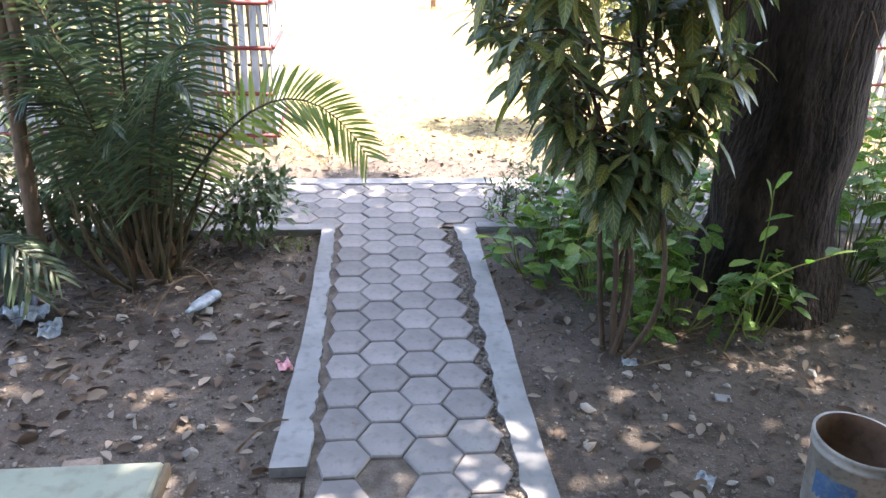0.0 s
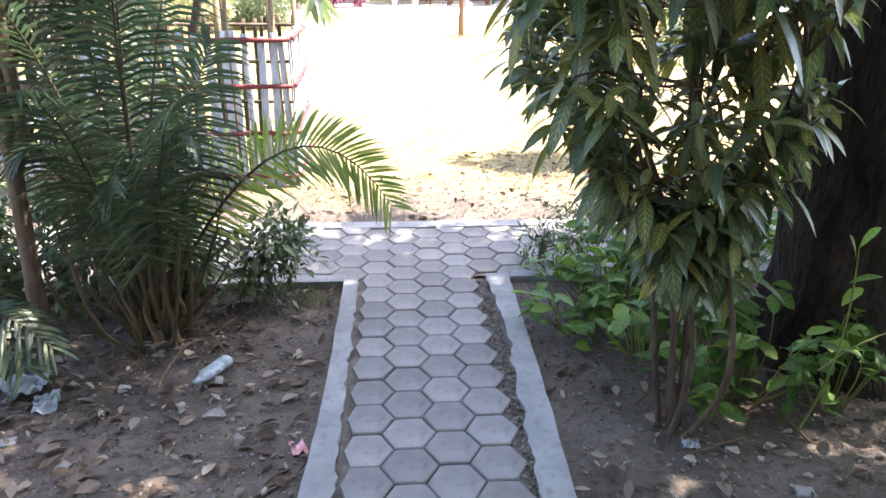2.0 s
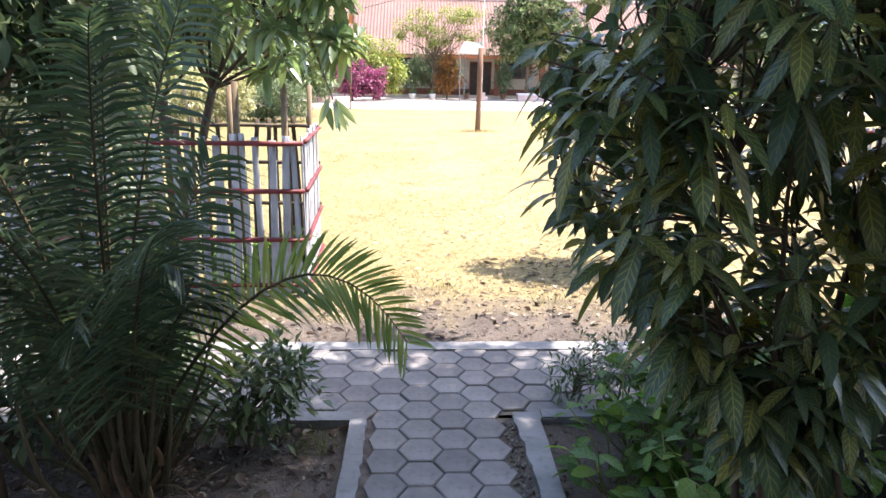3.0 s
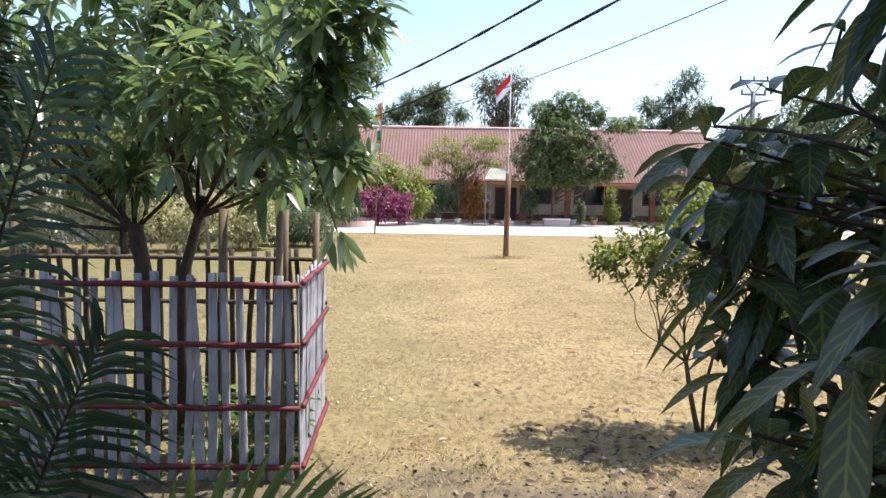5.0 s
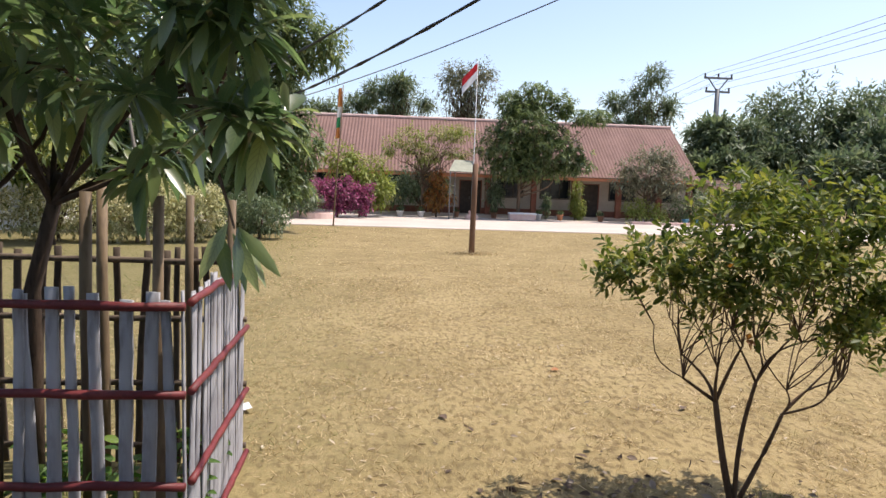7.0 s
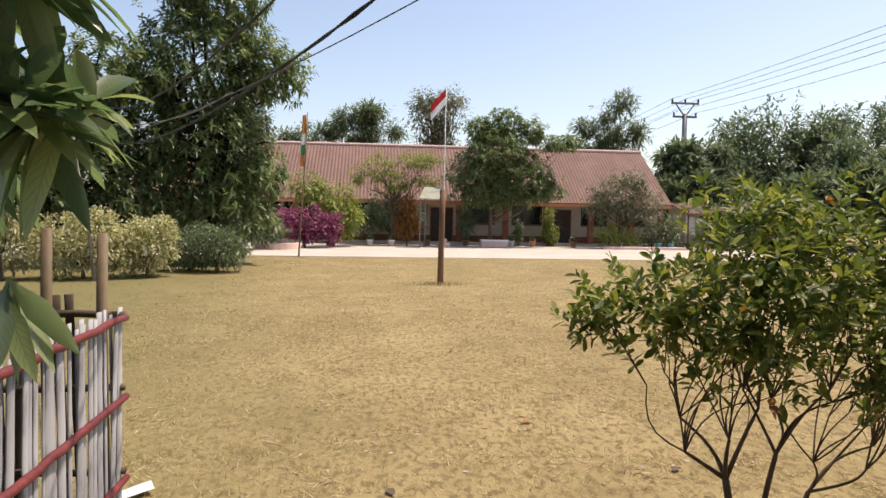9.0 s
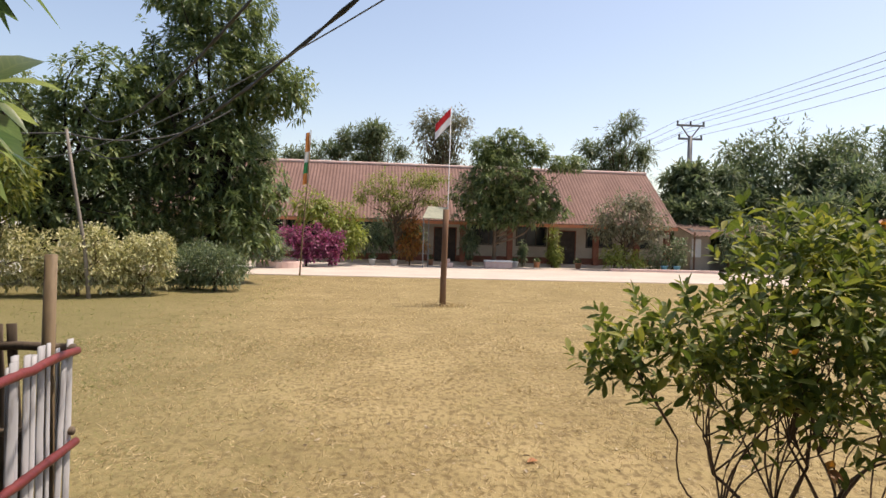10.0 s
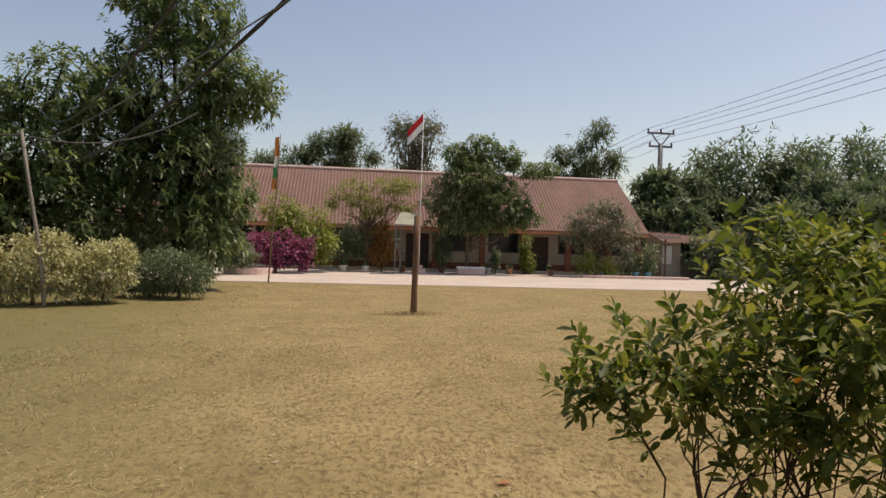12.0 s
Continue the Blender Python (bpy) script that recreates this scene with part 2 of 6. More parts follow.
CLEARPLASTIC = grain("clear_plastic", (0.22, 0.25, 0.28), (0.36, 0.40, 0.42), (0.14, 0.16, 0.18), 30, 90, 0.15, 0.6)
PINKPLASTIC = grain("pink_wrapper", (0.62, 0.25, 0.28), (0.72, 0.40, 0.42), None, 30, 90, 0.4, 0.5)
BLACKPLASTIC = grain("black_bag", (0.02, 0.02, 0.022), (0.04, 0.04, 0.045), None, 20, 60, 0.35, 0.6)
FLAGRED = grain("red_cloth", (0.55, 0.03, 0.04), (0.62, 0.05, 0.05), None, 3, 60, 0.8, 0.1)
FLAGWHITE = grain("white_cloth", (0.78, 0.78, 0.78), (0.82, 0.82, 0.82), (0.7, 0.7, 0.7), 3, 60, 0.8, 0.1)
FLAGGREEN = grain("green_cloth", (0.03, 0.25, 0.1), (0.05, 0.3, 0.12), None, 3, 60, 0.8, 0.1)
FLAGORANGE = grain("orange_cloth", (0.55, 0.2, 0.06), (0.62, 0.27, 0.1), None, 3, 60, 0.8, 0.1)
GLASS = glass_material()
DRYLEAF = foliage("dry_leaf", (0.055, 0.038, 0.028), (0.125, 0.088, 0.064), (0.3, 0.245, 0.195), 0.8, 0.12, spec=0.2)
MANGO = foliage("mango_leaf", (0.06, 0.1, 0.048), (0.105, 0.16, 0.066), (0.27, 0.32, 0.13), 0.34, 0.42, (0.18, 0.22, 0.09), 11, 1.0)
MANGOFAR = foliage("mango_leaf_far", (0.075, 0.112, 0.05), (0.12, 0.165, 0.065), (0.25, 0.29, 0.12), 0.4, 0.3)
# greens lightened so that the colour carries the haze over distant trees
FARGREEN = foliage("far_tree_leaf", (0.074, 0.108, 0.06), (0.118, 0.157, 0.08), (0.2, 0.23, 0.12), 0.5, 0.3)
FARGREY = foliage("far_dry_leaf", (0.12, 0.13, 0.085), (0.17, 0.18, 0.11), (0.24, 0.22, 0.14), 0.6, 0.25)
CROTON = foliage("croton_leaf", (0.042, 0.072, 0.038), (0.062, 0.1, 0.046), (0.16, 0.155, 0.05), 0.32, 0.3, (0.36, 0.34, 0.08), 9.0, 0.45)
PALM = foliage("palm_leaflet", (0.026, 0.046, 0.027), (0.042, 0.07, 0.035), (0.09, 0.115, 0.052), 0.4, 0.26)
# same palm leaflet, with sunlight painted in as a paler, yellower green
PALMSUNLIT = foliage("palm_leaflet_sunlit", (0.10, 0.155, 0.042), (0.155, 0.215, 0.058), (0.24, 0.27, 0.09), 0.42, 0.4)
GROUNDLEAF = foliage("ground_plant_leaf", (0.04, 0.09, 0.02), (0.075, 0.155, 0.03), (0.19, 0.28, 0.055), 0.5, 0.42, (0.2, 0.28, 0.1), 5.0, 0.28)
SMALLLEAF = foliage("small_leaf", (0.045, 0.075, 0.032), (0.075, 0.11, 0.045), (0.15, 0.18, 0.075), 0.45, 0.22)
BUSHLEAF = foliage("bush_leaf", (0.055, 0.085, 0.022), (0.115, 0.15, 0.034), (0.3, 0.29, 0.07), 0.5, 0.33, (0.2, 0.22, 0.08), 6.0, 0.3)
HEDGELEAF = foliage("variegated_leaf", (0.18, 0.20, 0.07), (0.44, 0.42, 0.22), (0.68, 0.64, 0.42), 0.5, 0.25)
LIME = foliage("lime_leaf", (0.14, 0.18, 0.04), (0.22, 0.26, 0.06), (0.32, 0.33, 0.10), 0.5, 0.3)
MAGENTA = foliage("bougainvillea_bract", (0.08, 0.06, 0.04), (0.26, 0.06, 0.14), (0.48, 0.16, 0.29), 0.6, 0.3)
FLAMELEAF = foliage("orange_leaf", (0.14, 0.10, 0.04), (0.36, 0.14, 0.05), (0.45, 0.27, 0.08), 0.5, 0.25)
STRAWFLAKE = foliage("pale_straw", (0.26, 0.2, 0.13), (0.44, 0.36, 0.26), (0.6, 0.52, 0.41), 0.8, 0.15, spec=0.1)
GRASSBLADE = foliage("dry_grass_blade", (0.19, 0.147, 0.078), (0.40, 0.31, 0.165), (0.66, 0.54, 0.35), 0.85, 0.25, spec=0.1)
GREENBLADE = foliage("green_grass_blade", (0.07, 0.11, 0.03), (0.14, 0.18, 0.05), (0.28, 0.27, 0.11), 0.8, 0.25, spec=0.15)

# ---- builders ----


class Shape:
    """Gathers vertices and faces for one mesh."""

    def __init__(self):
        self.v, self.f, self.uv = [], [], None

    def add(self, verts, faces):
        o = len(self.v)
        self.v += [tuple(p) for p in verts]
        self.f += [tuple(i + o for i in q) for q in faces]
        return self

    def box(self, lo, hi, chamfer=0.0, m=None):
        bm = bmesh.new()
        bmesh.ops.create_cube(bm, size=1.0)
        c, s = [(a + b) / 2 for a, b in zip(lo, hi)], [b - a for a, b in zip(lo, hi)]
        for p in bm.verts:
            p.co = Vector((p.co.x * s[0] + c[0], p.co.y * s[1] + c[1], p.co.z * s[2] + c[2]))
        if chamfer:
            bmesh.ops.bevel(bm, geom=bm.edges[:], offset=chamfer, segments=1, affect="EDGES")
        bm.verts.index_update()
        pts = [m @ p.co if m else p.co.copy() for p in bm.verts]
        self.add(pts, [[p.index for p in q.verts] for q in bm.faces])
        bm.free()
        return self

    def tube(self, pts, radii, sides=7, cap=True, rough=0.0):
        pts = [Vector(p) for p in pts]
        ring, o = [], len(self.v)
        for i, p in enumerate(pts):
            d = (pts[min(i + 1, len(pts) - 1)] - pts[max(i - 1, 0)]).normalized()
            a = d.cross(Vector((0.31, 0.17, 0.93)) if abs(d.z) < 0.9 else Vector((1, 0.1, 0))).normalized()
            b = d.cross(a)
            for k in range(sides):
                t = 2 * math.pi * k / sides
                r = radii[i] * (1 + rough * (noise.noise(p * 3.1 + Vector((math.cos(t), math.sin(t), 0)) * 1.3)))
                ring.append(p + (a * math.cos(t) + b * math.sin(t)) * r)
        faces = []
        for i in range(len(pts) - 1):
            for k in range(sides):
                j = (k + 1) % sides
                faces.append((i * sides + k, i * sides + j, (i + 1) * sides + j, (i + 1) * sides + k))
        if cap:
            faces.append(tuple(range(sides))[::-1])
            faces.append(tuple((len(pts) - 1) * sides + k for k in range(sides)))
        return self.add(ring, faces)

    def lathe(self, profile, sides=20, at=(0, 0, 0)):
        ring = [(at[0] + r * math.cos(2 * math.pi * k / sides), at[1] + r * math.sin(2 * math.pi * k / sides), at[2] + z) for r, z in profile for k in range(sides)]
        faces = [(i * sides + k, i * sides + (k + 1) % sides, (i + 1) * sides + (k + 1) % sides, (i + 1) * sides + k) for i in range(len(profile) - 1) for k in range(sides)]
        return self.add(ring, faces)

    def grid(self, fn, nu, nv):
        vs = [fn(i / nu, j / nv) for i in range(nu + 1) for j in range(nv + 1)]
        return self.add(vs, [(i * (nv + 1) + j, (i + 1) * (nv + 1) + j, (i + 1) * (nv + 1) + j + 1, i * (nv + 1) + j + 1) for i in range(nu) for j in range(nv)])

    def mesh(self, name, smooth=False):
        me = bpy.data.meshes.new(name)
        me.from_pydata(self.v, [], self.f)
        if smooth:
            me.shade_smooth()
        return me


def part(name, shape, material, parent, label="", smooth=False):
    me = shape if isinstance(shape, bpy.types.Mesh) else shape.mesh(name, smooth)
    if not me.materials:
        me.materials.append(material)
    ob = new(name, me)
    ob.parent = parent
    if label:
        tagged(ob, label)
    return ob


def thing(name, at, label, category, group="", kind=""):
    ob = new(name)
    ob.location = at
    ob.empty_display_size = 0.1
    return tagged(ob, label, category, group, kind)


def solid(name, shape, material, label, category, group="", kind="", smooth=False, at=(0, 0, 0)):
    """A thing of one mesh."""
    me = shape if isinstance(shape, bpy.types.Mesh) else shape.mesh(name, smooth)
    if not me.materials:
        me.materials.append(material)
    ob = new(name, me)
    ob.location = at
    return tagged(ob, label, category, group, kind)


def unit(a):
    return a / np.maximum(np.linalg.norm(a, axis=-1, keepdims=True), 1e-6)


def leaf_mesh(name, p, d, length, width, outline=((0, 0.06), (0.4, 1.0), (0.75, 0.7), (1, 0.03)), fold=0.3, droop=0.25, twist=0.5, side=None):
    """Many leaves in one mesh: base points p, ways d, each with a folded blade of that outline."""
    n = len(p)
    d = unit(d)
    s = np.cross(d, np.array((0, 0, 1.0))) + RNG.normal(0, 0.5 * twist, (n, 3))
    if side is not None:
        s = np.array(side)
    s = unit(s - d * (s * d).sum(1, keepdims=True))
    nn = np.cross(s, d)
    length, width = np.broadcast_to(length, n)[:, None], np.broadcast_to(width, n)[:, None]
    rows, k = [], len(outline)
    for t, w in outline:
        c = p + d * length * t + np.array((0, 0, -1.0)) * (droop * length * t * t)
        half = s * width * w / 2
        lift = nn * (fold * width * w / 2)
        rows += [c - half + lift, c, c + half + lift]
    v = np.stack(rows, 1).reshape(-1, 3)
    q = []
    for i in range(k - 1):
        a = 3 * i
        q += [(a, a + 1, a + 4, a + 3), (a + 1, a + 2, a + 5, a + 4)]
    q = np.array(q)
    f = (np.arange(n)[:, None, None] * (3 * k) + q[None]).reshape(-1, 4)
    me = bpy.data.meshes.new(name)
    me.vertices.add(len(v)), me.loops.add(f.size), me.polygons.add(len(f))
    me.vertices.foreach_set("co", v.astype(np.float32).ravel())
    me.loops.foreach_set("vertex_index", f.astype(np.int32).ravel())
    me.polygons.foreach_set("loop_start", np.arange(0, f.size, 4, dtype=np.int32))
    uv1 = np.array([(u, t) for t, _ in outline for u in (0, 0.5, 1)], dtype=np.float32)
    layer = me.uv_layers.new(name="UVMap")
    layer.data.foreach_set("uv", np.tile(uv1[q.ravel()], (n, 1)).ravel())
    me.update(calc_edges=True)
    return me


FAR = ((0, 0.7), (1, 0.3))
SIMPLE = ((0, 0.05), (0.45, 1.0), (1, 0.03))
ROUND = ((0, 0.08), (0.3, 0.75), (0.65, 1.0), (0.9, 0.55), (1, 0.05))
BLADE = ((0, 1.0), (1, 0.1))


def in_lobes(lobes, n, shell=0.55):
    """n points in a set of ellipsoids, most of them towards the outside."""
    lobes = np.array(lobes, float)
    vol = lobes[:, 3] * lobes[:, 4] * lobes[:, 5]
    which = RNG.choice(len(lobes), n, p=vol ** 0.7 / (vol ** 0.7).sum())
    u = unit(RNG.normal(size=(n, 3)))
    r = shell + (1 - shell) * RNG.random((n, 1)) ** 0.7
    r *= 1 + RNG.normal(0, 0.13, (n, 1))
    return lobes[which, :3] + u * r * lobes[which, 3:], u


def rosettes(centres, ways, per, spread, length, lvar=0.25, hang=0.35, out=0.6):
    """Leaves set in tufts about the centres: bases, ways and lengths."""
    n = len(centres) * per
    c = np.repeat(centres, per, 0)
    w = np.repeat(ways, per, 0)
    r = unit(RNG.normal(size=(n, 3)))
    d = unit(r + w * out + np.array((0, 0, -hang)))
    p = c + r * spread * RNG.random((n, 1)) - w * spread * 0.6 * RNG.random((n, 1))
    return p, d, length * (1 + RNG.normal(0, lvar, n)).clip(0.4, 1.7)


LONGLEAF = ((0, 0.07), (0.12, 0.38), (0.34, 0.9), (0.58, 1.0), (0.8, 0.68), (1, 0.03))


def whorls(tips, axes, per, length, lift=(-0.25, 0.65), lvar=0.2, stalk=0.06):
    """Leaves set in a ring about each shoot tip, the older ones further down the shoot."""
    n = len(tips) * per
    c, a = np.repeat(tips, per, 0), np.repeat(unit(axes), per, 0)
    e = unit(np.cross(a, np.array((0.31, 0.77, 0.13))))
    f = np.cross(a, e)
    age = np.tile(np.arange(per) / per, len(tips))
    th = np.tile(np.arange(per) * 2.4, len(tips)) + np.repeat(RNG.random(len(tips)) * 6.28, per) + RNG.normal(0, 0.25, n)
    up = lift[1] + (lift[0] - lift[1]) * age + RNG.normal(0, 0.15, n)
    d = unit(e * np.cos(th)[:, None] + f * np.sin(th)[:, None] + a * up[:, None])
    p = c - a * (stalk * 2 * age)[:, None]
    return p, d, length * (0.7 + 0.4 * np.sqrt(age)) * (1 + RNG.normal(0, lvar, n)).clip(0.55, 1.45)


def limb(shape, a, b, r0, r1, bow=0.12, n=5, sides=6):
    a, b = Vector(a), Vector(b)
    k = (b - a).length * bow
    w = Vector(RNG.normal(0, 1, 3).tolist()) * k
    pts = []
    for i in range(n + 1):
        t = i / n
        pts.append(a.lerp(b, t) + w * math.sin(math.pi * t) + Vector((0, 0, 0.5 * k * math.sin(math.pi * t))))
    shape.tube(pts, [r0 + (r1 - r0) * i / n for i in range(n + 1)], sides, cap=False)


def tree(name, at, label, category, lobes, trunk, radius, clusters, per, length, width, leaf, bark=BARK, spread=0.35, limbs=14, hang=0.35, outline=SIMPLE, group="", lean=(0, 0), shell=0.5, fork=0.55, star=False):
    """A tree or shrub: trunk with limbs, and a crown of many leaves in tufts. Lobes are relative to its base."""
    t = thing(name, at, label, category, group)
    wood = Shape()
    top = Vector((lean[0], lean[1], trunk))
    pts = [Vector((0, 0, -0.05)), Vector((lean[0] * 0.2, lean[1] * 0.2, trunk * 0.1)), Vector((lean[0] * 0.45, lean[1] * 0.6, trunk * 0.45)), top]
    wood.tube(pts, [radius * 1.35, radius * 1.05, radius * 0.85, radius * 0.65], 9, rough=0.25)
    c, u = in_lobes(lobes, clusters, shell)
    for i in range(limbs):
        target = c[i * clusters // limbs]
        start = pts[2].lerp(top, RNG.random()) if i % 3 else top
        mid = Vector(start).lerp(Vector(target.tolist()), fork)
        limb(wood, start, mid, radius * 0.5, radius * 0.25, 0.1)
        limb(wood, mid, target, radius * 0.25, radius * 0.06, 0.15)
    part("trunk", wood, bark, t, smooth=True)
    if star:
        p, d, ln = whorls(c, u * 0.7 + np.array((0, 0, 0.4)), per, length, (-0.2, 0.9), stalk=length * 0.35)
    else:
        p, d, ln = rosettes(c, u, per, spread, length, hang=hang)
    part("crown", leaf_mesh("crown", p, d, ln, ln * width / length, outline), leaf, t)
    return t

# ---- ground ----


def ground_height(x, y):
    z = -0.045 if y < 5.35 else min(0.0, -0.045 + (y - 5.35) * 0.06)
    if -8 < x < 8 and -3 < y < 16:
        z += 0.012 * noise.noise(Vector((x * 1.7, y * 1.7, 0))) + 0.006 * noise.noise(Vector((x * 6, y * 6, 3)))
    return z


def spaced(near_lo, near_hi, step, far):
    near = np.arange(near_lo, near_hi, step)
    out = [near_hi]
    while out[-1] < far:
        out.append(out[-1] + max(step, (out[-1] - near_hi) * 0.35 + step))
    low = [near_lo]
    while low[-1] > -far:
        low.append(low[-1] - max(step, (near_lo - low[-1]) * 0.35 + step))
    return list(low[:0:-1]) + near.tolist() + out


gx, gy = spaced(-4.0, 4.5, 0.09, 900), spaced(-1.0, 12.0, 0.09, 900)
g = Shape()
g.v = [(x, y, ground_height(x, y)) for x in gx for y in gy]
ny = len(gy)
g.f = [(i * ny + j, (i + 1) * ny + j, (i + 1) * ny + j + 1, i * ny + j + 1) for i in range(len(gx) - 1) for j in range(ny - 1)]
solid("ground", g, GROUND, "bare dirt under the trees turning to dry straw lawn", "ground", kind="structure", smooth=True)

court = Shape().box((-11, 33.4, -0.1), (30, 46.2, 0.035), 0.02)
solid("pavement", court, CONCRETE, "pale sunlit concrete yard before the school", "pavement", kind="structure")

# ---- unseen wall and overhead slab, added to cut sky light at the start ----
back = thing("rear_light_block", (0, 0, 0), "unseen plain wall added behind the start of the path to block sky light", "wall", kind="structure")
part("wall", Shape().box((-8, -2.4, -0.1), (9, -2.2, 2.9), 0.01), WHITEWALL, back)
part("shade_slab", Shape().box((-8.4, -2.7, 2.9), (9.4, 0.7, 3.0), 0.01), DARKWOOD, back, "unseen dark slab added overhead to shade the start of the path")

# ---- paved path ----
P = 0.203
COL = P * 0.866


def interp(y, pts):
    return float(np.interp(y, [a for a, _ in pts], [b for _, b in pts]))


def left_inner(y):
    return -0.462 + 0.018 * noise.noise(Vector((0, y * 7, 0))) + 0.018 * noise.noise(Vector((4, y * 19, 0)))


def right_inner(y):
    return interp(y, [(1.5, 0.315), (2.4, 0.30), (3.0, 0.325), (3.7, 0.37), (4.4, 0.335)]) + 0.02 * noise.noise(Vector((9, y * 7, 0))) + 0.02 * noise.noise(Vector((14, y * 19, 0)))


def ribbon(ys, a, b, z0, z1):
    s, n = Shape(), len(ys)
    for y in ys:
        w = 0.004 * noise.noise(Vector((1, y * 11, 2)))
        s.v += [(a(y), y, z0), (a(y), y, z1 + w), (b(y), y, z1 + w), (b(y), y, z0)]
    for i in range(n - 1):
        for k in range(4):
            s.f.append((4 * i + k, 4 * i + (k + 1) % 4, 4 * i + 4 + (k + 1) % 4, 4 * i + 4 + k))
    s.f += [(3, 2, 1, 0), tuple(4 * (n - 1) + k for k in range(4))]
    return s


path = thing("paved_path", (0, 0, 0), "grey hexagonal concrete paver path with broken concrete edging", "path", kind="structure")
bed = Shape().box((-0.47, 0.3, -0.12), (0.36, 4.4, -0.016)).box((-3.2, 4.36, -0.12), (4.2, 5.34, -0.016))
part("bedding", bed, BED, path, "dark sand and grit in the joints")
part("kerb", ribbon(np.arange(2.06, 4.36, 0.035), lambda y: interp(y, [(2.0, -0.605), (3.1, -0.555), (4.4, -0.55)]) + 0.005 * noise.noise(Vector((3, y * 5, 0))), left_inner, -0.1, 0.006), KERB, path, "broken-edged grey concrete kerb")
part("kerb", ribbon(np.arange(1.35, 4.4, 0.035), right_inner, lambda y: interp(y, [(1.5, 0.415), (2.4, 0.43), (3.2, 0.462), (4.4, 0.485)]) + 0.005 * noise.noise(Vector((5, y * 5, 0))), -0.1, 0.006), KERB, path, "broken-edged grey concrete kerb")
part("kerb", ribbon(np.arange(0.6, 2.04, 0.05), lambda y: -0.60, lambda y: -0.485 + 0.01 * noise.noise(Vector((0, y * 9, 5))), -0.1, -0.012), BED, path, "lower brown kerb stone")


def cross_kerb(x0, x1, ya, yb):
    s = ribbon(np.arange(x0, x1, 0.05), lambda x: ya + 0.005 * noise.noise(Vector((x * 6, 0, 1))), lambda x: yb + 0.008 * noise.noise(Vector((x * 8, 0, 7))), -0.11, 0.004)
    s.v = [(y, x, z) for x, y, z in s.v]
    s.f = [q[::-1] for q in s.f]
    return s


part("kerb", cross_kerb(-3.2, -0.5, 4.32, 4.42), KERB, path, "worn concrete edging")
part("kerb", cross_kerb(0.5, 4.2, 4.34, 4.43), KERB, path, "worn concrete edging")
part("kerb", cross_kerb(-3.2, 4.2, 5.27, 5.40), KERB, path, "pale worn concrete edging")


def paver(clip=None):
    """A bevelled hexagonal block; clip cuts it off at that x."""
    def ring(r, z):
        pts = [(r * math.cos(math.pi / 3 * k), r * math.sin(math.pi / 3 * k), z) for k in range(6)]
        return [(max(x, clip) if clip is not None else x, y, z) for x, y, z in pts]
    r = P / math.sqrt(3)
    s = Shape()
    s.v = ring(r - 0.0035, -0.06) + ring(r - 0.0035, -0.006) + ring(r - 0.0095, 0.0)
    s.f = [(a * 6 + k, a * 6 + (k + 1) % 6, a * 6 + 6 + (k + 1) % 6, a * 6 + 6 + k) for a in (0, 1) for k in range(6)] + [tuple(range(12, 18))]
    me = s.mesh("paver")
    me.materials.append(PAVER)
    return me


WHOLE, CUT = paver(), paver(-0.085)


def lay(me, x, y):
    ob = new("paver", me)
    ob.parent = path
    broken = math.hypot(x + 0.12, y - 2.02) < 0.11 or math.hypot(x - 0.33, y - 1.95) < 0.1
    ob.location = (x, y, -0.03 if broken else RNG.normal(0, 0.0022))
    ob.rotation_euler = (RNG.normal(0, 0.008), RNG.normal(0, 0.008), RNG.normal(0, 0.008))


# ---- bamboo fence round the young mango ----


def slat(width, height, seed, half=True):
    """A split bamboo cane, bowed and a little wavy, with nodes."""
    r = random.Random(seed)
    s, n, k = Shape(), 12, 6
    a, b = r.uniform(-0.016, 0.016), r.uniform(0, 6)
    for i in range(n + 1):
        t = i / n
        w = width / 2 * (1.06 - 0.16 * t + 0.05 * (i % 4 == 0))
        x0 = a * math.sin(math.pi * t + b) + r.uniform(-0.003, 0.003)
        for j in range(k):
            th = math.pi * j / (k - 1) if half else 2 * math.pi * j / k
            s.v.append((x0 - w * math.cos(th), -0.34 * w * math.sin(th), height * t))
        if half:
            s.v.append((x0, 0.25 * w, height * t))
    m = k + 1 if half else k
    s.f = [(i * m + j, i * m + (j + 1) % m, (i + 1) * m + (j + 1) % m, (i + 1) * m + j) for i in range(n) for j in range(m)]
    s.f += [tuple(range(m))[::-1], tuple(n * m + j for j in range(m))]
    return s


